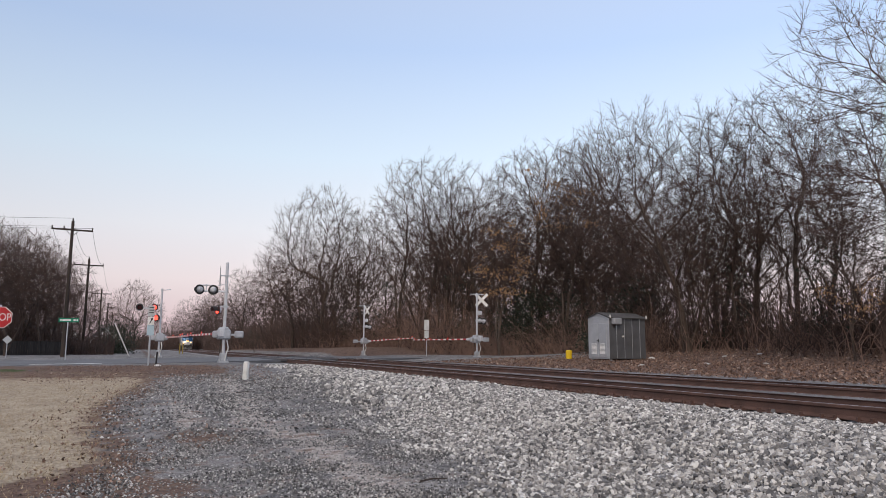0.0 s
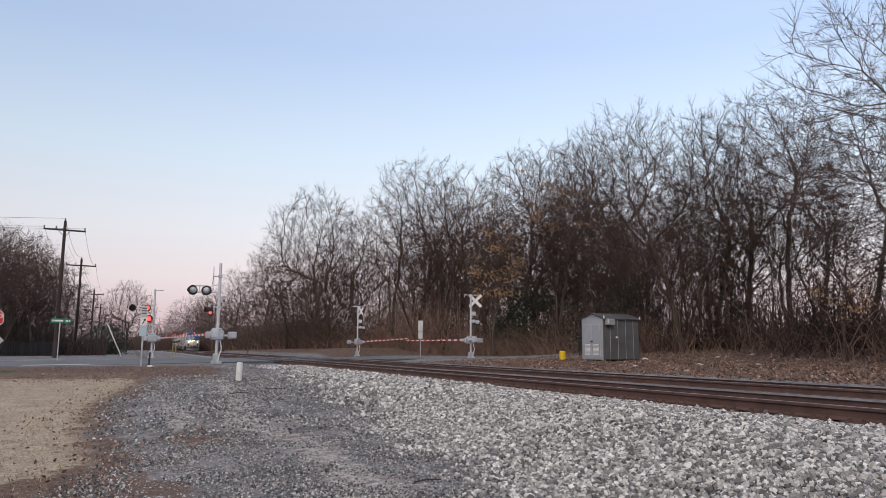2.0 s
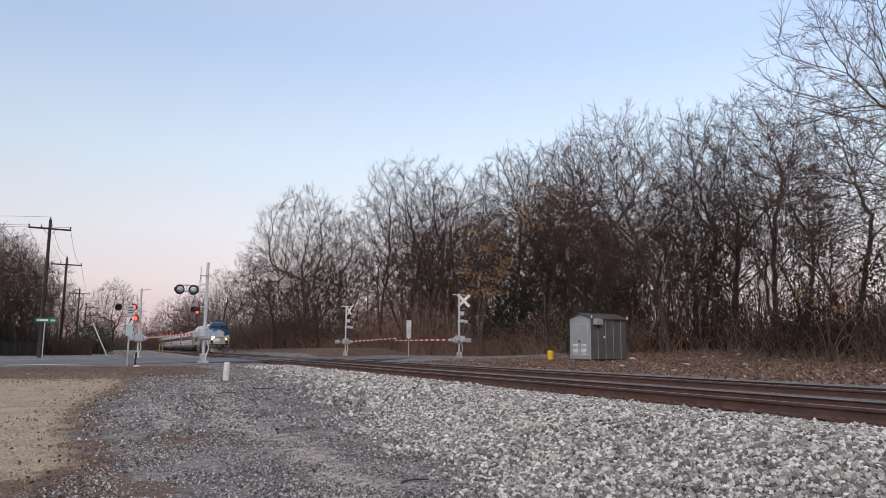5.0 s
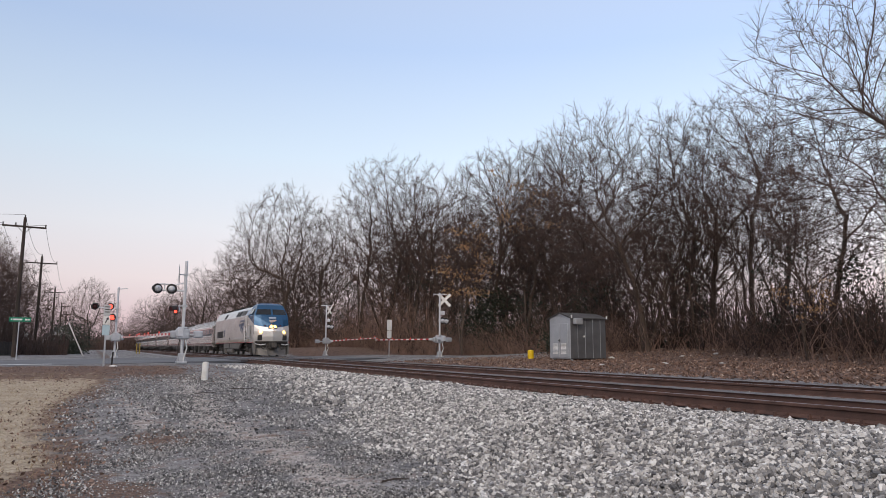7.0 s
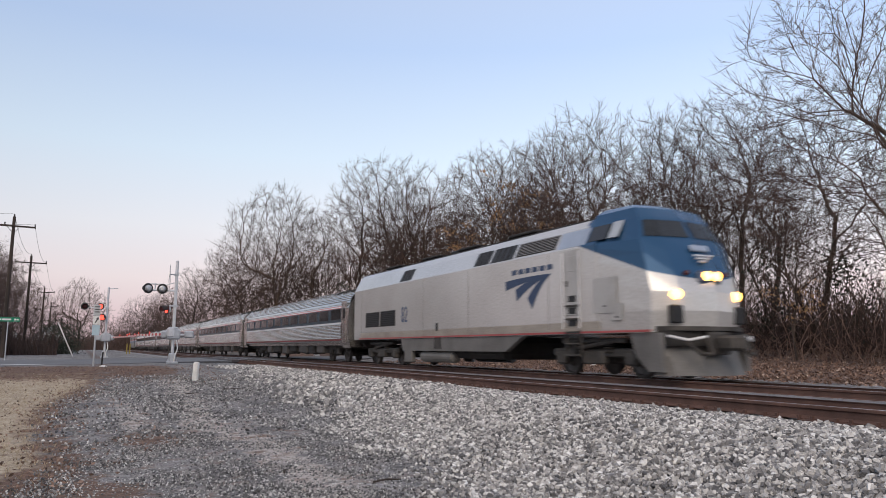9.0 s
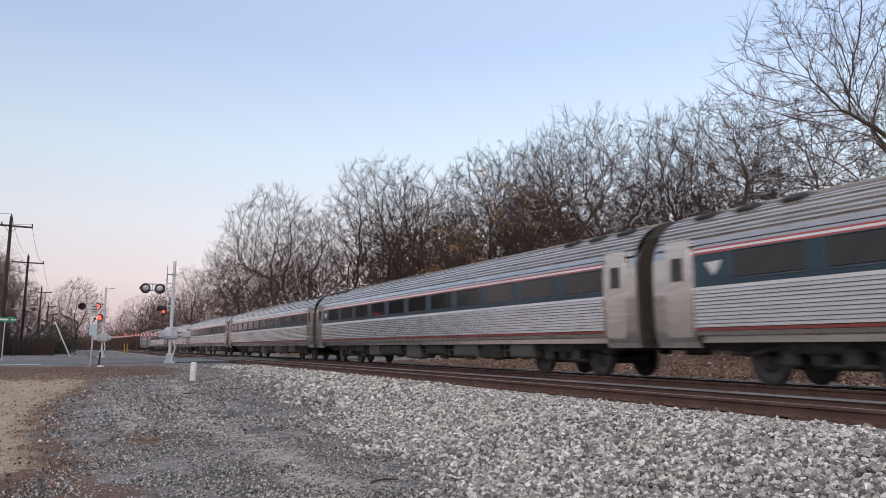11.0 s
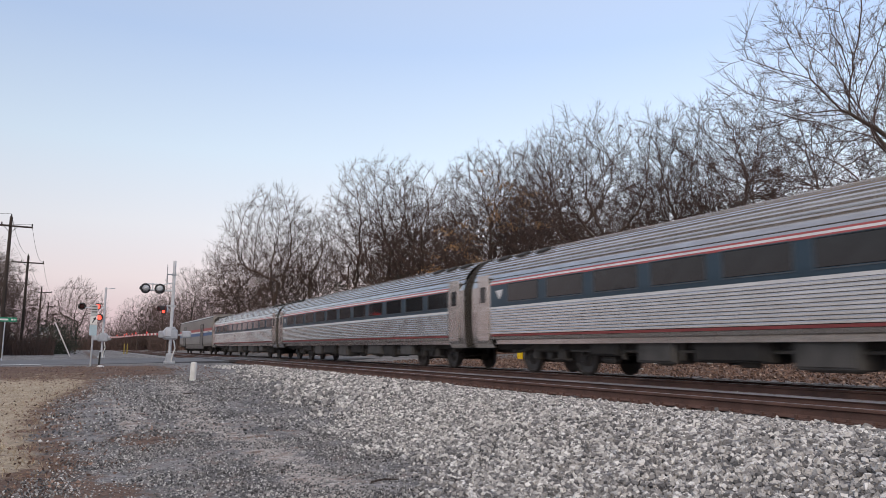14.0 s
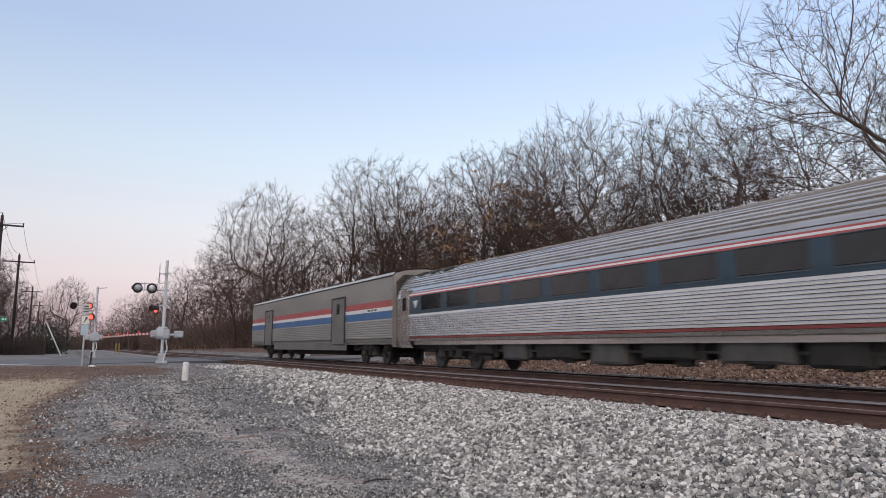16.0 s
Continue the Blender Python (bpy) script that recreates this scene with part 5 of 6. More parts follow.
M_DRYLEAF = mat("withered_orange_leaves", (0.42, 0.24, 0.11), (0.27, 0.15, 0.07), 1.5, 0.8, 0, 0)
M_IVY_SHADE = mat("dark_ivy_and_shade", (0.03, 0.04, 0.021), (0.016, 0.021, 0.013), 1.2, 0.6, 0, 0)


def leaf_mesh(name, spots, size, material, seed):
    """Small bent leaves scattered round the spots (centre, reach, count)."""
    r = np.random.RandomState(seed)
    cs = np.concatenate([np.asarray(c) + r.normal(0, 1, (n, 3)) * np.asarray(reach) for c, reach, n in spots])
    n = len(cs)
    u = r.normal(0, 1, (n, 3))
    u /= np.linalg.norm(u, axis=1)[:, None]
    w = np.cross(u, r.normal(0, 1, (n, 3)))
    w /= np.linalg.norm(w, axis=1)[:, None]
    s = (size * r.uniform(0.6, 1.4, n))[:, None]
    nn = np.cross(u, w)
    v = np.stack([cs - u * s, cs + w * s * 0.55 + nn * s * 0.2, cs + u * s, cs - w * s * 0.55 + nn * s * 0.2], 1).reshape(-1, 3)
    me = bpy.data.meshes.new(name)
    me.from_pydata(v.tolist(), [], (np.arange(n)[:, None] * 4 + np.array([[0, 1, 2, 3]])).tolist())
    me.materials.append(material)
    return me


KINDS = []
# seed, height, crown radius, crown foot, stems (direction, length), points, fineness, tip radius, twigs, depth share, crown shift, limbs, twig length
for row in [
        (3, 18, 7.0, 3.5, [((0.06, 0, 1), 9.0)], 1500, 0.62, 0.0105, 2, 0.8, 0.0, 10, 1.0),
        (8, 20, 8.0, 2.6, [((0.0, 0, 1), 9.0), ((-0.35, 0.1, 1), 6.0), ((0.3, -0.1, 1), 6.0)], 2400, 0.62, 0.013, 2, 0.8, 0.0, 10, 1.1),
        (15, 20, 4.0, 6.0, [((0.05, 0.02, 1), 12.0), ((-0.16, 0.05, 1), 10.0)], 900, 0.62, 0.012, 2, 0.9, 0.0, 8, 0.95),
        (21, 18.5, 9.6, 2.2, [((0.10, 0, 1), 8.0)], 3200, 0.6, 0.0085, 3, 0.85, 0.0, 13, 0.95),
        (34, 18, 5.4, 4.5, [((-0.04, 0, 1), 10.0), ((0.22, 0.08, 1), 8.0)], 1150, 0.62, 0.011, 2, 0.85, 0.0, 10, 1.0),
        (40, 12, 2.5, 2.0, [((0.05, 0, 1), 6.0), ((-0.2, 0.12, 1), 4.0), ((0.2, -0.1, 1), 4.0)], 240, 0.55, 0.0095, 1, 1.0, 0.0, 5, 0.8),
        (47, 17, 5.6, 2.6, [((0.02, 0, 1), 9.0)], 420, 0.9, 0.020, 2, 0.9, 0.0, 8, 1.5),
        (52, 17, 7.6, 4.0, [((-0.10, 0, 1), 9.0), ((0.30, 0.05, 1), 6.5)], 2200, 0.58, 0.0088, 2, 0.8, -1.2, 11, 0.9),
        (59, 4.5, 2.0, 0.3, [((0.1, 0, 1), 0.7), ((-0.5, 0.3, 1), 0.9), ((0.5, -0.3, 1), 0.9), ((0.1, 0.6, 1), 0.8)], 200, 0.40, 0.007, 1, 1.0, 0.0, 3, 0.5)]:
    thick, thin = grow(*row)
    KINDS.append((row[1], tubes(thick, "trunk", M_BARK), tubes(thin, "crown", M_TWIG)))


def tree(kind, x, y, height, turn, label="bare leafless tree at the edge of the woods", group="bare trees", tilt=0.0):
    h, trunk, crown = KINDS[kind]
    t = thing("tree", (x, y, float(ground_z(x, y)) - 0.05), label, "tree", group)
    k = height / h
    t.matrix_world = t.matrix_world @ pose(0, 0, 0, tilt, 0, turn) @ Matrix.Diagonal((k, k, k, 1))
    if len(trunk.polygons):
        part("trunk", trunk, None, t)
    part("crown", crown, None, t, "tangle of fine bare branches")
    return t


def polar(az, d):
    return d * math.sin(radians(az)), d * math.cos(radians(az))


def wood_edge(az):
    return np.interp(az, [4, 6.3, 9.5, 13.6, 18, 22, 26, 30, 34, 38, 42, 46, 50, 55, 62, 70], [210, 165, 120, 92, 86, 78, 72, 67, 61, 52, 48, 44, 40, 35, 32, 30])


rng = random.Random(5)
# kind, azimuth in degrees from the line of the track, distance, height, turn
FRONT = [(4, 5.6, 180, 16.5, 20), (4, 7.3, 150, 17.0, 80), (4, 9.3, 122, 16.2, 140), (0, 11.2, 104, 17.0, 200), (1, 13.5, 92, 20.8, -13),
         (4, 16.6, 90, 18.5, 15), (2, 19.6, 84, 22.3, 60), (4, 21.6, 82, 22.8, 120), (2, 23.6, 78, 21.6, 10), (4, 25.8, 76, 20.6, 250),
         (2, 27.8, 73, 19.0, 190), (4, 30.0, 72, 21.6, 75), (0, 32.5, 68, 21.2, 30), (4, 35.3, 64, 20.4, 310), (0, 38.4, 60, 20.4, 200),
         (7, 42.0, 48, 16.4, -42), (4, 44.6, 56, 18.2, 100), (0, 46.8, 50, 16.8, 270), (4, 49.6, 46, 16.0, 30), (4, 51.6, 50, 15.0, 160),
         (4, 54.8, 40, 13.6, 80), (3, 63.0, 34, 18.0, -60), (0, 66.0, 44, 17.0, 120)]
for kind, az, d, h, turn in FRONT:
    tree(kind, *polar(az, d), h, turn)
    rows = () if az > 46 else ((1.2, 0.88),) if az > 39 or 24 < az < 29 else ((1.12, 0.92), (1.24, 0.9))
    for back, c in rows:
        a2, d2 = az + rng.uniform(0.4, 2.4), d * back * rng.uniform(0.97, 1.05)
        tree(6, *polar(a2, d2), h * c * rng.uniform(0.86, 1.05), rng.uniform(0, 360), "bare tree deep in the woods")
    for _ in range(2 if az < 46 else 1):
        a2, d2 = az + rng.uniform(-1.4, 1.4), d * rng.uniform(0.97, 1.1)
        tree(5, *polar(a2, d2), min(12.0, h * rng.uniform(0.35, 0.6)), rng.uniform(0, 360), "thin bare sapling in the undergrowth", "saplings")
for _ in range(26):
    az = rng.uniform(19, 46)
    d = wood_edge(az) * rng.uniform(1.02, 1.2)
    tree(5, *polar(az, d), rng.uniform(7.0, 13.5), rng.uniform(0, 360), "slender bare tree among the undergrowth", "saplings")
for n in range(56):
    az = 8.0 + n * 0.98 + rng.uniform(-0.4, 0.4)
    d = wood_edge(az) * rng.uniform(0.97, 1.12)
    tree(8, *polar(az, d), rng.uniform(2.4, 5.5), rng.uniform(0, 360), "low leafless shrub at the woods' foot", "shrubs")
LEFT = [(1, -10.6, 72, 12.5), (0, -9.4, 78, 12.8), (4, -8.4, 72, 11.8), (1, -7.3, 82, 12.6), (4, -6.4, 80, 12.0), (4, -5.6, 92, 12.0), (6, -4.6, 104, 12), (6, -3.4, 112, 9.5), (6, -2.4, 125, 9), (5, -3.0, 108, 7), (5, -2.2, 116, 6.5)]
BEHIND = [(-10.0, 90, 13.5), (-9.0, 94, 13.5), (-8.0, 92, 13), (-7.0, 98, 13), (-6.0, 102, 13), (-5.2, 108, 12), (-4.0, 118, 10.5), (-11.2, 84, 13)]
FAR = [(1, -0.3, 150, 13.8), (0, 3.7, 225, 16.5), (1, 4.9, 235, 16.5), (6, 2.2, 260, 12), (6, 0.9, 270, 11), (6, -1.3, 170, 9), (6, 5.6, 215, 15), (6, 1.5, 250, 10), (6, 3.0, 255, 14), (6, 4.3, 240, 14), (6, -0.8, 240, 11), (6, 5.2, 260, 16)]
for kind, az, d, h in LEFT + [(6, *row) for row in BEHIND] + FAR:
    tree(kind, *polar(az, d), h, rng.uniform(0, 360), "bare leafless tree beyond the road")

# trees that kept withered leaves
r2 = random.Random(9)
for az, d, h, low, high, wide, count in ((27.6, 66.0, 13.5, 7.5, 18.0, 4.0, 40), (33.0, 63.0, 17.0, 13.0, 19.0, 3.6, 24), (53.0, 36.0, 7.0, 5.5, 10.5, 2.6, 14)):
    kt = tree(2, *polar(az, d), h, 40, "slender tree with withered orange-brown leaves", "leafy trees")
    part("foliage", leaf_mesh("foliage", [((r2.uniform(-wide, wide), r2.uniform(-3, 3), r2.uniform(low, high)), (0.6, 0.6, 0.3), 30) for _ in range(count)], 0.15, M_DRYLEAF, 4), None, kt, "withered orange-brown leaves")


def strands(name, spots, material, label, seed, n=4):
    """Thin vines and stems: (x, y, height, lean, radius), each a bent rising line."""
    r = random.Random(seed)
    pieces = []
    for x, y, h, lean, rad in spots:
        p = Vector((x, y, float(ground_z(x, y)) - 0.05))
        a = r.uniform(0, 2 * math.pi)
        d = Vector((math.cos(a) * lean, math.sin(a) * lean, 1)).normalized()
        for k in range(n):
            q = p + d * (h / n)
            pieces.append((p, q, rad * (1 - 0.8 * k / n), 0 if k == n - 1 else rad * (1 - 0.8 * (k + 1) / n), 3))
            p = q
            d = (d + Vector((r.gauss(0, 0.42), r.gauss(0, 0.42), r.gauss(-0.08, 0.28)))).normalized()
    return tagged(new(name, tubes(pieces, name, material)), label, "undergrowth", kind="stuff")


sp = []
for _ in range(6800):
    az = rng.uniform(5.5, 40) if rng.random() < 0.91 else rng.uniform(38, 68)
    d = wood_edge(az) * rng.uniform(0.97, 1.14)
    tall = math.exp(-((az - 23.0) / 4.0) ** 2)
    h = rng.uniform(0.8, 3.0) + rng.random() ** 2 * 11 * tall + rng.random() ** 3 * 3
    sp.append((*polar(az, d), h, rng.uniform(0.1, 0.9), rng.uniform(0.008, 0.022) * (1 + d / 160)))
strands("undergrowth", sp, M_VINE, "tangled brown vines and stems at the woods' foot", 3, 5)
sp = []
for _ in range(6000):
    az = rng.uniform(4.5, 40) if rng.random() < 0.76 else rng.uniform(38, 66)
    d = wood_edge(az) * rng.uniform(1.1, 1.42)
    h = rng.uniform(1.5, 5.0) + rng.random() ** 3 * (6 if az < 40 else 3)
    sp.append((*polar(az, d), h, rng.uniform(0.05, 0.9), rng.uniform(0.015, 0.035) * (1 + d / 120)))
for _ in range(5000):
    az = rng.uniform(4.6, 14.5)
    d = wood_edge(az) * rng.uniform(0.98, 1.25)
    sp.append((*polar(az, d), rng.uniform(2.0, 6.5), rng.uniform(0.1, 0.7), rng.uniform(0.03, 0.06) * (1 + d / 150)))
strands("undergrowth", sp, M_TWIG, "dense brown stems deep in the woods", 8, 2)
sp = []
for _ in range(4500):
    az = rng.uniform(-13, -1.6)
    d = rng.uniform(80, 128)
    sp.append((*polar(az, d), rng.uniform(1.5, 5.5) * (1 if az < -4.5 else 0.6), rng.uniform(0.1, 0.6), rng.uniform(0.03, 0.07)))
strands("undergrowth", sp, M_TWIG, "dark scrub beyond the road", 4, 2)
sp = []
for _ in range(3500):
    az = rng.uniform(-3, 7)
    d = rng.uniform(230, 300)
    sp.append((*polar(az, d), rng.uniform(3, 9) * (0.75 if az < 2 else 1.1), rng.uniform(0.1, 0.6), rng.uniform(0.08, 0.16)))
strands("undergrowth", sp, M_TWIG, "far woods closing the view along the line", 9, 2)

spots = []
# Real ivy and bushes; the dark clumps around azimuth 30 stand in for shade.
for az, d, n, hh in [(30.5, 67, 28, 6.0), (33.5, 64, 22, 5.0), (28.5, 69, 14, 5.0), (35.6, 52, 14, 1.6), (38.5, 55, 16, 4.5), (15.8, 92, 12, 8), (36, 58, 10, 4), (46, 50, 12, 5), (52, 44, 10, 6), (57, 40, 10, 5), (24, 76, 8, 9), (19, 88, 8, 8), (9, 130, 8, 3), (43, 52, 8, 3)]:
    for _ in range(n):
        x, y = polar(az + rng.uniform(-1.3, 1.3), d * rng.uniform(0.99, 1.06))
        spots.append(((x, y, float(ground_z(x, y)) + rng.uniform(0.2, hh)), (0.6, 0.6, 0.5), 120))
for _ in range(44):
    x, y = polar(rng.gauss(-1.4, 0.55), rng.uniform(92, 100))
    spots.append(((x, y, 0.7 + rng.random() ** 1.5 * 3.4), (0.6, 0.6, 0.5), 110))
tagged(new("evergreen_undergrowth", leaf_mesh("evergreen_undergrowth", spots, 0.10, M_IVY_SHADE, 6)), "dark evergreen ivy and bushes, some clumps standing in for the woods' shade", "undergrowth", kind="stuff")


def scrub_belt(name, az0, az1, far, height, label, seed):
    """A deep belt of distant scrub with an uneven top, closing the woods behind, or unseen to darken reflections."""
    nz, na = 7, 160
    v, f = [], []
    for j in range(nz):
        for i in range(na):
            az = az0 + (az1 - az0) * i / (na - 1)
            w = noise.noise((az * 0.9 + seed, j * 0.7, 0)) + 0.6 * noise.noise((az * 4, j * 2, seed))
            d = wood_edge(az) * far * (1 + 0.03 * w) + j * 0.8
            top = height * (0.75 + 0.35 * noise.noise((az * 0.7, seed, 2)) + 0.35 * noise.noise((az * 5, seed, 4)))
            x, y = polar(az, d)
            v.append((x, y, float(ground_z(x, y)) - 0.3 + top * j / (nz - 1)))
    f = [(j * na + i, j * na + i + 1, (j + 1) * na + i + 1, (j + 1) * na + i) for j in range(nz - 1) for i in range(na - 1)]
    me = bpy.data.meshes.new(name)
    me.from_pydata(v, [], f)
    me.materials.append(M_SCRUB)
    tagged(new(name, me), label, "scrub", kind="stuff")


M_SCRUB = mat("deep_brown_scrub", (0.11, 0.082, 0.07), (0.045, 0.034, 0.03), 1.1, 1.0, 0, 0, 8, stretch=(1, 1, 0.35))
scrub_belt("scrub", 6.5, 40, 1.46, 4.2, "dense brown scrub deep in the woods", 1)
# Added belt behind the camera, never in view: darkens what the steel reflects.
scrub_belt("tree_belt", 80, 335, 2.2, 9.0, "unseen dark belt behind the camera, added to darken reflections", 5)
scrub_belt("scrub", 38, 75, 1.45, 3.0, "dense brown scrub deep in the woods", 2)


# ---- motion ----
def motions():
    for n, ob in enumerate([LOCO] + COACHES + [BAGGAGE]):
        off = GAP - 10.45 if n == 0 else GAP + 26.0 * (n - 0.5)
        walk(ob, [(t, pose(FAR_X, off - TRAIN_SPEED * (t - 9.0), RAIL_Z)) for t in range(0, 17, 2)])


# ---- signs, fence and houses beyond the road ----
M_SIGN_RED = mat("red_sign_face", (0.52, 0.02, 0.025), (0.44, 0.018, 0.02), 3, 0.4, 0, 0.01)
M_SIGN_GREEN = mat("green_sign_face", (0.0, 0.22, 0.12), (0.0, 0.18, 0.10), 3, 0.4, 0, 0.01)
M_SIGN_BACK = mat("bare_aluminium", (0.55, 0.57, 0.58), (0.45, 0.47, 0.48), 3, 0.45, 0.6, 0.02)
M_PALE_BLUE = mat("pale_blue_panel", (0.42, 0.55, 0.62), (0.36, 0.48, 0.55), 3, 0.5, 0, 0.02)
M_FENCE = mat("dark_fence_board", (0.035, 0.032, 0.032), (0.02, 0.018, 0.018), 3, 0.85, 0, 0.2, random_tint=0.3)
M_SIDING = mat("pale_siding", (0.55, 0.54, 0.53), (0.44, 0.43, 0.42), 2, 0.7, 0, 0.1)
M_SHINGLE = mat("grey_roof_shingles", (0.10, 0.10, 0.105), (0.06, 0.06, 0.065), 3, 0.9, 0, 0.3)


def facing_camera(at):
    return math.degrees(math.atan2(-at[0], at[1])) 


def sign_post(name, at, height, label, category, r=0.03):
    s = thing(name, at, label, category, turn=facing_camera(at))
    part("post", Shape().tube((0, 0.03, -0.2), (0, 0.03, height), r, r, 10), M_GALV, s, "galvanised post")
    return s


def octagon(r):
    return [(r * math.cos(math.pi / 8 + k * math.pi / 4), r * math.sin(math.pi / 8 + k * math.pi / 4)) for k in range(8)]


def stop_sign(x, y):
    z = float(ground_z(x, y))
    s = sign_post("stop_sign", (x, y, z), 2.45, "red octagonal stop sign with white rim on a post", "stop sign")
    hz = 2.62 - z
    rim = part("rim", Shape().prism([(px, pz + hz) for px, pz in octagon(0.41)], 1, -0.012, 0.0), M_WHITE, s, "white rim")
    part("face", Shape().prism([(px, pz + hz) for px, pz in octagon(0.385)], 1, -0.018, -0.008), M_SIGN_RED, s, "red face")
    me = lettering("STOP", 0.33)
    me.materials.append(M_WHITE)
    o = part("lettering", me, None, s, "white letters STOP")
    o.matrix_local = Matrix(((0.88, 0, 0, 0), (0, 0, -1, -0.02), (0, 1.15, 0, hz), (0, 0, 0, 1)))


stop_sign(-4.62, 29.67)

g = sign_post("street_sign", (-4.1, 49.8, 0.86), 2.45, "green street name sign on a thin pale post", "street sign", 0.035)
part("blade", Shape().box((0.04, 0, 2.36), (1.12, 0.012, 0.26), 0, None, 0.004), M_SIGN_GREEN, g, "green name blade")
for x, w in ((-0.40, 0.07), (-0.08, 0.46), (0.36, 0.12), (0.50, 0.06)):
    part("lettering_bar", Shape().box((x, -0.012, 2.36), (w, 0.008, 0.10)), M_WHITE, g, "white mark in place of lettering")

d = sign_post("diamond_sign", (-8.66, 59.4, 0.75), 1.6, "back of a small diamond sign on a post", "road sign")
part("plate", Shape().box((0, 0, 1.3), (0.44, 0.012, 0.44), 0, pose(0, 0, 0, 0, 45, 0), 0.003), M_SIGN_BACK, d, "bare metal back of the plate")

p = sign_post("crossing_sign", (0.45, 34.0, float(ground_z(0.45, 34.0)) - 0.02), 2.66, "narrow white sign with arrow and pale blue panel on a post", "road sign", 0.04)
part("panel", Shape().box((0, -0.02, 2.42), (0.27, 0.012, 0.48), 0, None, 0.003), M_SIGN_BACK, p, "grey-white upper panel")
for k in range(3):
    part("lettering_bar", Shape().box((0, -0.03, 2.56 - 0.11 * k), (0.19, 0.006, 0.045)), M_GREYBOX, p, "grey mark in place of lettering")
part("panel", Shape().box((0, -0.02, 1.98), (0.27, 0.012, 0.36), 0, None, 0.003), M_WHITE, p, "white panel with black arrow")
part("arrow", Shape().add([(-0.07, -0.03, 1.86), (-0.03, -0.03, 1.86), (0.05, -0.03, 2.02), (0.09, -0.03, 2.0), (0.07, -0.03, 2.12), (-0.03, -0.03, 2.07), (0.01, -0.03, 2.04)], [(0, 1, 2, 3, 4, 5, 6)]), M_BLACK, p, "black arrow")
part("panel", Shape().box((0, -0.02, 1.56), (0.29, 0.012, 0.44), 0, None, 0.003), M_PALE_BLUE, p, "pale blue panel")

st = thing("stub_post", (0.75, 33.6, float(ground_z(0.75, 33.6))), "short dark steel stub with pale footing by the road", "post")
part("stub", Shape().tube((0, 0, -0.1), (0.03, 0, 0.62), 0.035, 0.035, 8), M_UNDER, st)
part("footing", Shape().lathe((0.06, -0.1, -0.02), (0, 0, 1), [(0, 0.16), (0.06, 0.14), (0.09, 0.06)], 10), M_WHITE, st, "pale concrete footing")

q = sign_post("crossing_sign", (22.98, 57.6, 0.86), 3.1, "tall narrow sign seen from behind on a steel post", "road sign", 0.04)
part("panel", Shape().box((0, -0.03, 2.75), (0.42, 0.012, 0.9), 0, None, 0.003), M_SIGN_BACK, q, "bare metal upper plate")
part("panel", Shape().box((0, -0.03, 1.95), (0.38, 0.012, 0.6), 0, None, 0.003), M_SIGN_BACK, q, "bare metal lower plate")

gw = thing("guy_wire_guard", (-0.73, 70.0, 0.85), "pale leaning guy-wire guard beside the road", "guy wire")
part("guard", Shape().tube((0, 0, -0.05), (-1.32, 0, 2.85), 0.05, 0.05, 8), M_SIDING, gw)
part("wire", Shape().tube((-1.32, 0, 2.85), (-4.9, 0, 9.6), 0.012, 0.012, 4), M_BLACK, gw, "thin black guy wire")


def fence(x0, y0, x1, y1, h):
    f = thing("board_fence", (x0, y0, 0.55), "dark wooden board fence behind the road", "fence")
    v = Vector((x1 - x0, y1 - y0, 0))
    n = int(v.length / 0.2)
    turn = math.degrees(math.atan2(v.y, v.x))
    board = Shape().box((0, 0, h / 2), (0.18, 0.025, h), 0, None, 0.006).mesh("board", M_FENCE)
    for k in range(n):
        o = new("board", board)
        o.parent = f
        o.matrix_local = Matrix.Translation(v * (k / n)) @ pose(0, 0, random.uniform(-0.03, 0.03), 0, 0, turn)
    for z in (0.4, h - 0.35):
        part("rail", Shape().tube((0, 0.05, z), tuple(v + Vector((0, 0.05, z))), 0.04, 0.04, 6), M_FENCE, f)
    return f


fence(-16.0, 73.0, -6.6, 76.5, 1.5)


def house(x, y, w, dep, h, turn, label, wall):
    z = float(ground_z(x, y))
    hs = thing("house", (x, y, z), label, "house", "houses beyond the road", turn)
    part("wall", Shape().box((0, dep / 2, h / 2), (w, dep, h), 0, None, 0.02), wall, hs, "pale boarded walls")
    part("gable", Shape().prism([(-w / 2, h), (w / 2, h), (0, h + w * 0.42)], 1, 0.0, dep), wall, hs, "pale gable")
    for sx in (-1, 1):
        a = [(sx * (w / 2 + 0.3), h - 0.22), (0, h + w * 0.42 + 0.06), (0, h + w * 0.42 + 0.2), (sx * (w / 2 + 0.35), h - 0.08)]
        part("roof", Shape().prism(a, 1, -0.3, dep + 0.3), M_SHINGLE, hs, "grey shingled roof slope")
    for x1 in (-w * 0.25, w * 0.25):
        fr = part("window", Shape().box((x1, -0.02, h * 0.58), (0.95, 0.06, 1.3), 0, None, 0.01), M_WHITE, hs, "white-framed window")
        part("pane", Shape().box((x1, -0.06, h * 0.58 + 0.3), (0.78, 0.02, 0.52)), M_GLASS, fr)
        part("pane", Shape().box((x1, -0.06, h * 0.58 - 0.3), (0.78, 0.02, 0.52)), M_GLASS, fr)
    part("door", Shape().box((0, -0.03, 1.05), (0.95, 0.06, 2.1), 0, None, 0.01), M_FENCE, hs, "dark front door")


house(-10.3, 112.0, 5.0, 8, 2.3, 6, "small pale house with a gable behind bare trees", M_SIDING)
house(-6.0, 165.0, 6.0, 9, 2.4, 8, "pale house far behind the trees", M_SIDING)
house(-18.5, 116.0, 7.0, 9, 2.6, -12, "pale boarded house behind the fence", M_SIDING)


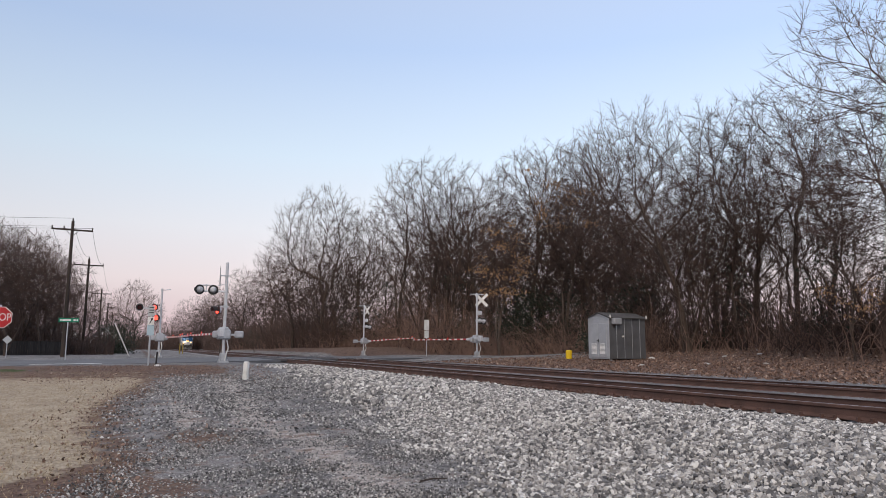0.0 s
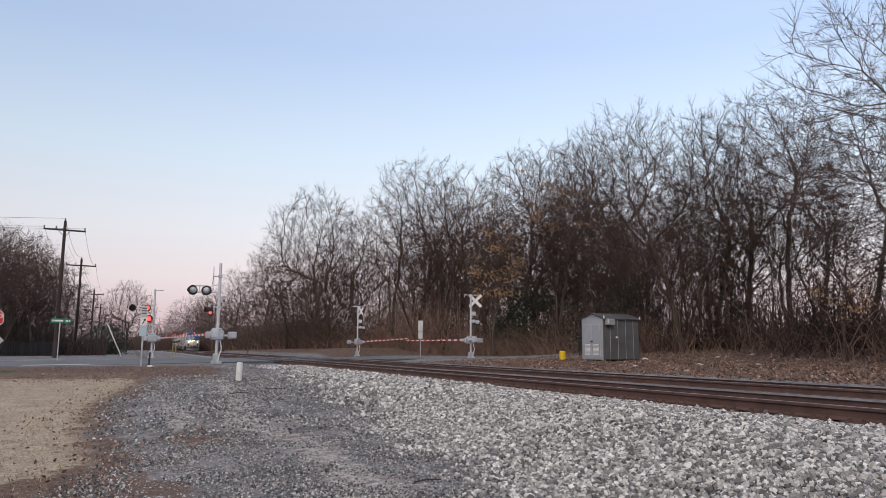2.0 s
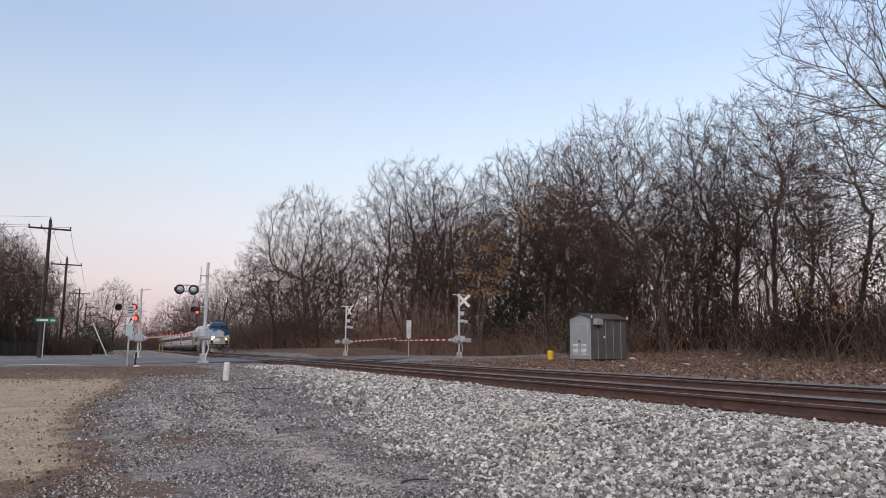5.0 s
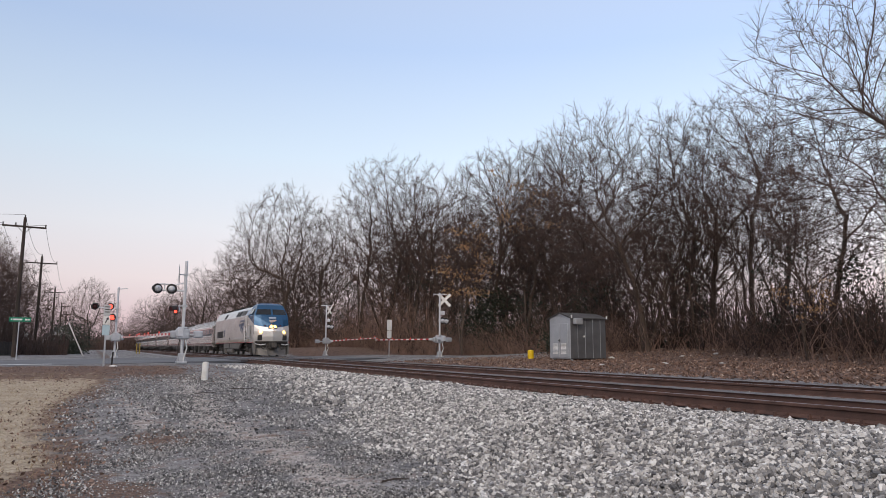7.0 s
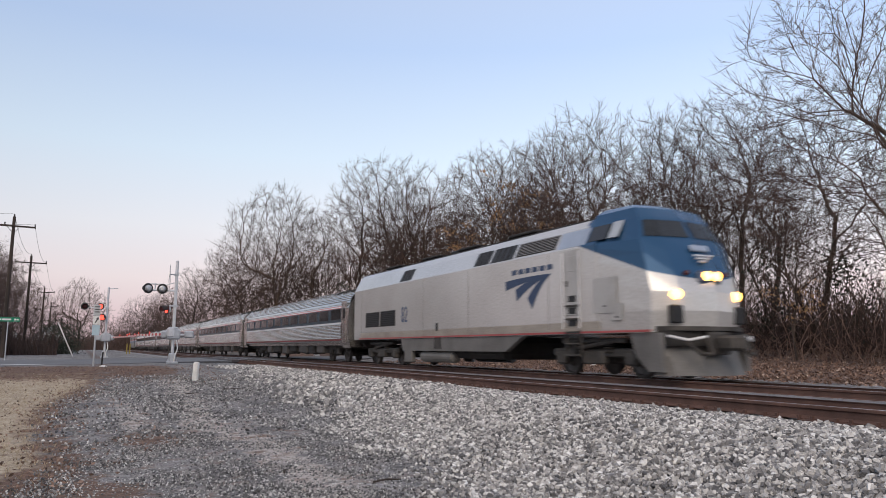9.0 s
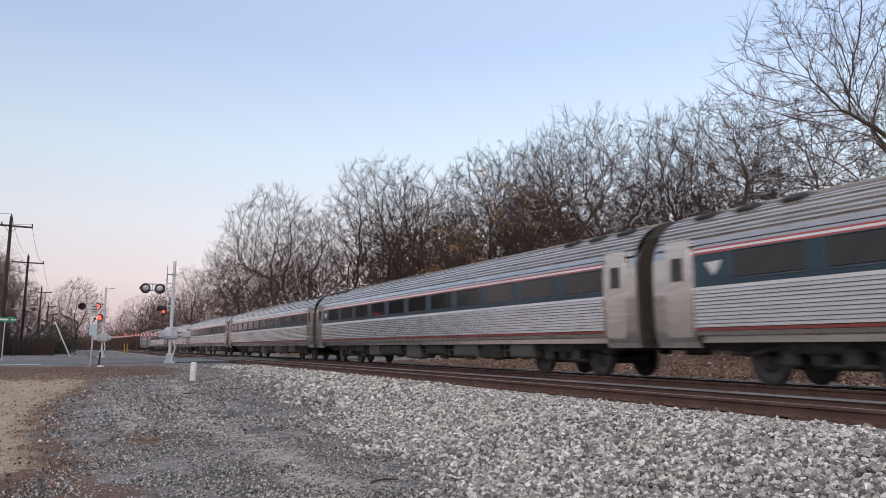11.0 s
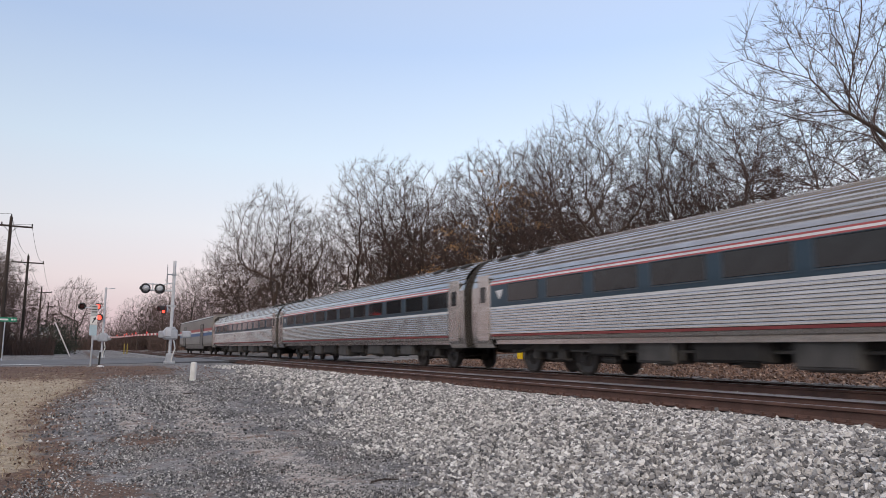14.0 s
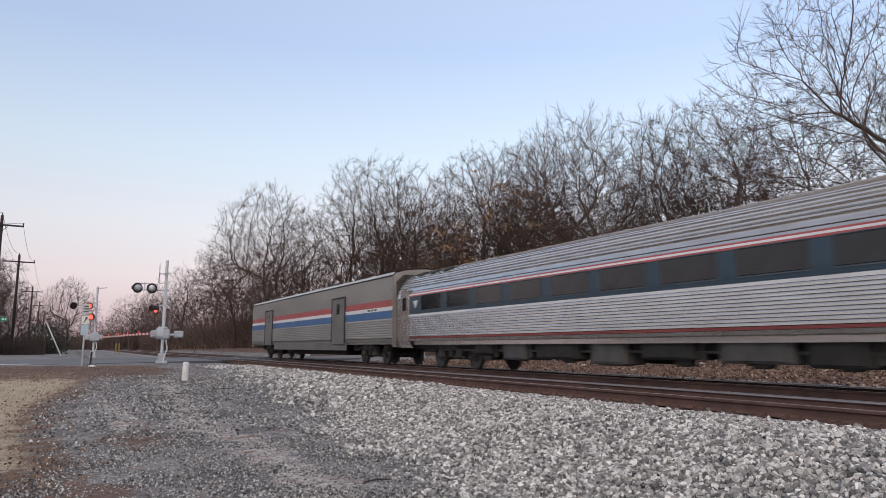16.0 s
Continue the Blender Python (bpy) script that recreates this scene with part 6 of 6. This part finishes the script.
# crossing surface: rubber panels between and beside the rails
M_PANEL_DARK = mat("dark_crossing_panel", (0.07, 0.07, 0.075), (0.045, 0.045, 0.05), 2, 0.8, 0, 0.2)
for cx in (NEAR_X, FAR_X):
    cy = 48.6 + (cx - 5.2) * 0.707
    xing = thing("crossing_surface", (cx, cy, RAIL_Z - 0.11), "dark rubber crossing panels between the rails", "crossing panel", "crossing panels", kind="structure")
    for k in range(7):
        for x, w in ((0.0, 1.30), (-1.14, 0.62), (1.14, 0.62)):
            part("panel", Shape().box((x, (k - 3) * 1.95 + x * 0.707, 0.03), (w, 1.93, 0.14), 0, None, 0.015), M_PANEL_DARK, xing)

# pale slab at the foot of the marker post, litter and scraps
sl = thing("concrete_slab", (3.15, 26.4, 0.37), "flat pale concrete slab sunk beside the marker post", "slab")
part("slab", Shape().box((0, 0, 0.02), (0.75, 0.5, 0.08), 0, None, 0.02), mat("pale_concrete", (0.42, 0.35, 0.31), (0.32, 0.27, 0.24), 4, 0.9, 0, 0.3), sl)
for x, y, ln, tn in ((1.75, 7.0, 0.28, 40), (3.3, 8.0, 0.35, 5), (2.9, 21.0, 0.6, 12), (4.1, 22.0, 0.8, -8), (2.4, 9.2, 0.2, 70)):
    br = thing("fallen_stick", (x, y, float(ground_z(x, y)) + 0.03), "short dark broken stick lying on gravel", "stick", "fallen sticks", tn)
    part("stick", Shape().tube((-ln / 2, 0, 0.0), (0, 0.02, 0.012), 0.014, 0.012, 6).tube((0, 0.02, 0.012), (ln / 2, -0.01, 0.0), 0.012, 0.007, 6), M_POLE, br)
pt = thing("white_debris", (27.5, 33.6, float(ground_z(27.5, 33.6))), "crumpled white scrap lying beside the hut", "litter")
part("scrap", Shape().lathe((0, 0, 0), (0.3, 0.2, 1), [(0, 0.18), (0.06, 0.2), (0.11, 0.12), (0.14, 0.03)], 7), M_WHITE, pt)
for x, y in ((21.5, 27.0), (24.0, 25.5), (29.5, 30.0), (31.0, 29.0), (26.0, 24.0), (33, 31), (20.0, 22.0)):
    s = thing("scrap", (x, y, float(ground_z(x, y))), "small pale scrap among fallen leaves", "litter", "scraps in the leaves", x * 40)
    part("paper", Shape().lathe((0, 0, 0.0), (0.2, 0.1, 1), [(0, 0.12), (0.05, 0.15), (0.08, 0.05)], 6), M_SIDING, s)



# tie plates with spikes under the near rail of the near line
plate = Shape().box((0, 0, 0.006), (0.34, 0.19, 0.016))
for sx in (-1, 1):
    plate.box((sx * 0.10, 0.05 * sx, 0.035), (0.035, 0.035, 0.05))
    plate.box((sx * 0.115, 0.13, 0.03), (0.05, 0.03, 0.06))
plate_mesh = plate.mesh("tie_plate", M_RAIL)
near_track = next(o for o in bpy.data.objects if o.name == "railway_track")
for k in range(100):
    for sx in (-1, 1):
        o = new("tie_plate", plate_mesh)
        o.parent = near_track
        o.location = (sx * 0.755, -12.0 + 0.52 * (k + 18), RAIL_Z - 0.19)


# worn stop line on the road
bar = Shape().box((0, 0, 0), (3.2, 0.45, 0.008))
line = new("stop_line", bar.mesh("stop_line", M_WHITE))
line.matrix_world = pose(-3.0, 37.4, 0.801, 0, 0, 34.9)
tagged(line, "worn white stop line painted on the asphalt", "road marking", kind="structure")


# ---- loose stones, grass and fallen leaves ----
def island_material(name, stops, rough=0.9):
    m = bpy.data.materials.new(name)
    m.use_nodes = True
    n, l = m.node_tree.nodes, m.node_tree.links
    b = n["Principled BSDF"]
    b.inputs["Roughness"].default_value = rough
    b.inputs["Specular IOR Level"].default_value = 0.25
    g = n.new("ShaderNodeNewGeometry")
    r = n.new("ShaderNodeValToRGB")
    while len(r.color_ramp.elements) < len(stops):
        r.color_ramp.elements.new(0.5)
    for e, (p, c) in zip(r.color_ramp.elements, stops):
        e.position, e.color = p, (*c, 1)
    l.new(g.outputs["Random Per Island"], r.inputs[0])
    tc = n.new("ShaderNodeTexCoord")
    q = n.new("ShaderNodeTexNoise")
    q.inputs["Scale"].default_value, q.inputs["Detail"].default_value = 45, 4
    l.new(tc.outputs["Object"], q.inputs["Vector"])
    mx = n.new("ShaderNodeMix")
    mx.data_type, mx.blend_type = "RGBA", "OVERLAY"
    mx.inputs[0].default_value = 0.5
    l.new(r.outputs[0], mx.inputs[6])
    l.new(q.outputs[0], mx.inputs[7])
    l.new(mx.outputs[2], b.inputs["Base Color"])
    return m


M_STONE = island_material("pale_ballast_stone", [(0.0, (0.09, 0.09, 0.095)), (0.25, (0.22, 0.215, 0.215)), (0.55, (0.38, 0.37, 0.362)), (0.8, (0.56, 0.545, 0.53)), (1.0, (0.78, 0.77, 0.755))])
M_CHIP = island_material("grey_gravel_chip", [(0.0, (0.05, 0.05, 0.053)), (0.45, (0.17, 0.167, 0.168)), (0.8, (0.36, 0.352, 0.345)), (1.0, (0.66, 0.65, 0.64))])
M_BLADE = island_material("dry_grass_blade", [(0.0, (0.20, 0.14, 0.085)), (0.5, (0.36, 0.28, 0.18)), (1.0, (0.50, 0.42, 0.30))])
M_LITTER = island_material("fallen_leaf", [(0.0, (0.08, 0.053, 0.043)), (0.5, (0.19, 0.122, 0.096)), (0.9, (0.31, 0.21, 0.165)), (1.0, (0.5, 0.4, 0.34))])


def stones(name, xs, ys, size, material, label, seed, lift=0.35, chips=False):
    """Broken stones, each a crooked block of its own, lying on the ground at xs, ys."""
    r = np.random.RandomState(seed)
    n = len(xs)
    corner = np.array([(a, b, c) for a in (-1, 1) for b in (-1, 1) for c in (-1, 1)], float)
    faces = np.array([(0, 1, 3, 2), (4, 6, 7, 5), (0, 4, 5, 1), (2, 3, 7, 6), (0, 2, 6, 4), (1, 5, 7, 3)])
    if chips:
        corner = np.array([(1, 0, 0), (0, 1, 0), (-1, 0, 0), (0, -1, 0), (0, 0, 1), (0, 0, -1)], float) * 1.3
        faces = np.array([(0, 1, 4), (1, 2, 4), (2, 3, 4), (3, 0, 4), (1, 0, 5), (2, 1, 5), (3, 2, 5), (0, 3, 5)])
    k = len(corner)
    v = corner[None] * r.uniform(0.55, 1.0, (n, k, 3)) + r.normal(0, 0.12, (n, k, 3))
    v *= (size * r.uniform(0.55, 1.45, n))[:, None, None] * np.array([1, 0.8, 0.6]) * 0.5
    q = r.normal(0, 1, (n, 4))
    q /= np.linalg.norm(q, axis=1)[:, None]
    w, x, y, z = q.T
    rot = np.stack([np.stack([1 - 2 * (y * y + z * z), 2 * (x * y - z * w), 2 * (x * z + y * w)], -1),
                    np.stack([2 * (x * y + z * w), 1 - 2 * (x * x + z * z), 2 * (y * z - x * w)], -1),
                    np.stack([2 * (x * z - y * w), 2 * (y * z + x * w), 1 - 2 * (x * x + y * y)], -1)], 1)
    v = np.einsum("nij,nkj->nki", rot, v)
    v += np.stack([xs, ys, ground_z(xs, ys) + size * lift * r.uniform(0.2, 1.0, n)], -1)[:, None]
    f = (np.arange(n)[:, None, None] * k + faces[None]).reshape(-1, faces.shape[1])
    me = bpy.data.meshes.new(name)
    me.from_pydata(v.reshape(-1, 3).tolist(), [], f.tolist())
    me.materials.append(material)
    return tagged(new(name, me), label, "gravel", kind="stuff")


r = np.random.RandomState(11)


def scatter(n, x0, x1, y0, y1, keep):
    x, y = r.uniform(x0, x1, n), r.uniform(y0, y1, n)
    k = r.uniform(0, 1, n) < keep(x, y)
    return x[k], y[k]


def off_ties(x, y):
    return 1.0 - (np.abs(x - NEAR_X) < 1.25) * 1.0


def stone_share(x, y):
    edge = stone_edge(y) + 0.25 * np.sin(y * 0.9) + 0.2 * np.sin(y * 2.3)
    return smooth01(x, edge - 1.3, edge + 0.9)


bx, by = scatter(37000, 3.4, 8.1, 2.5, 15, stone_share)
stones("ballast_stones", bx, by, 0.057, M_STONE, "pale grey crushed ballast beside the track", 1)
bx, by = scatter(14000, 3.6, 8.1, 15, 36, stone_share)
stones("ballast_stones", bx, by, 0.095, M_STONE, "pale grey crushed ballast further along the track", 2)
bx, by = scatter(5000, 7.9, 16.4, -4, 42, lambda x, y: 1.0 - 0.6 * (x < 15))
stones("ballast_stones", bx, by, 0.09, M_STONE, "pale ballast between the ties", 3, 0.25)
def verge(x, y):
    patch = 0.62 + 0.38 * np.sin(x * 1.9 + 0.7 * np.sin(y * 0.8)) * np.sin(y * 0.55 + 1.0)
    return patch * (1 - 0.8 * stone_share(x, y)) * smooth01(x - grass_edge(y), -0.3, 0.6)


bx, by = scatter(54000, -1.5, 6.0, 5.0, 13, verge)
stones("gravel_chips", bx, by, 0.034, M_CHIP, "small dark grey gravel chips on the verge", 4, 0.25, True)
bx, by = scatter(24000, -1.0, 6.0, 13, 29, verge)
stones("gravel_chips", bx, by, 0.055, M_CHIP, "dark grey gravel further along the verge", 5, 0.25, True)


def blades(name, xs, ys, h, width, material, label, seed):
    rr = np.random.RandomState(seed)
    n = len(xs)
    base = np.stack([xs, ys, ground_z(xs, ys) - 0.005], -1)
    a = rr.uniform(0, 2 * np.pi, n)
    side = np.stack([np.cos(a), np.sin(a), 0 * a], -1) * width / 2
    bend = np.stack([rr.normal(0, 0.8, n), rr.normal(0, 0.8, n), np.ones(n)], -1) * (h * rr.uniform(0.4, 1.3, n))[:, None]
    v = np.stack([base - side, base + side, base + bend], 1).reshape(-1, 3)
    me = bpy.data.meshes.new(name)
    me.from_pydata(v.tolist(), [], (np.arange(n)[:, None] * 3 + np.array([[0, 1, 2]])).tolist())
    me.materials.append(material)
    return tagged(new(name, me), label, "grass", kind="stuff")


gx, gy = scatter(75000, -9, 1.2, 5.5, 30, lambda x, y: smooth01(grass_edge(y) - x, -0.4, 0.5) * np.clip(9 / y, 0.15, 1))
blades("dry_grass", gx, gy, 0.05, 0.012, M_BLADE, "short straw-coloured winter grass", 5)


def litter(name, xs, ys, size, label, seed):
    spots = np.stack([xs, ys, ground_z(xs, ys) + 0.02], -1)
    me = leaf_mesh(name, [(spots, (0, 0, 0.008), len(xs))], size, M_LITTER, seed)
    return tagged(new(name, me), label, "leaves", kind="stuff")


lx, ly = scatter(26000, 17.8, 36, 4, 46, lambda x, y: np.clip(1.3 - np.hypot(x, y) / 70, 0.2, 1))
litter("leaf_litter", lx, ly, 0.065, "brown fallen leaves before the woods", 7)
lx, ly = scatter(8000, -3.5, 5, 5.5, 34, lambda x, y: np.maximum(np.exp(-((x - grass_edge(y)) / 0.9) ** 2), smooth01(y, 24, 28)))
litter("fallen_leaves", lx, ly, 0.03, "scattered brown leaves on the verge", 8)


motions()
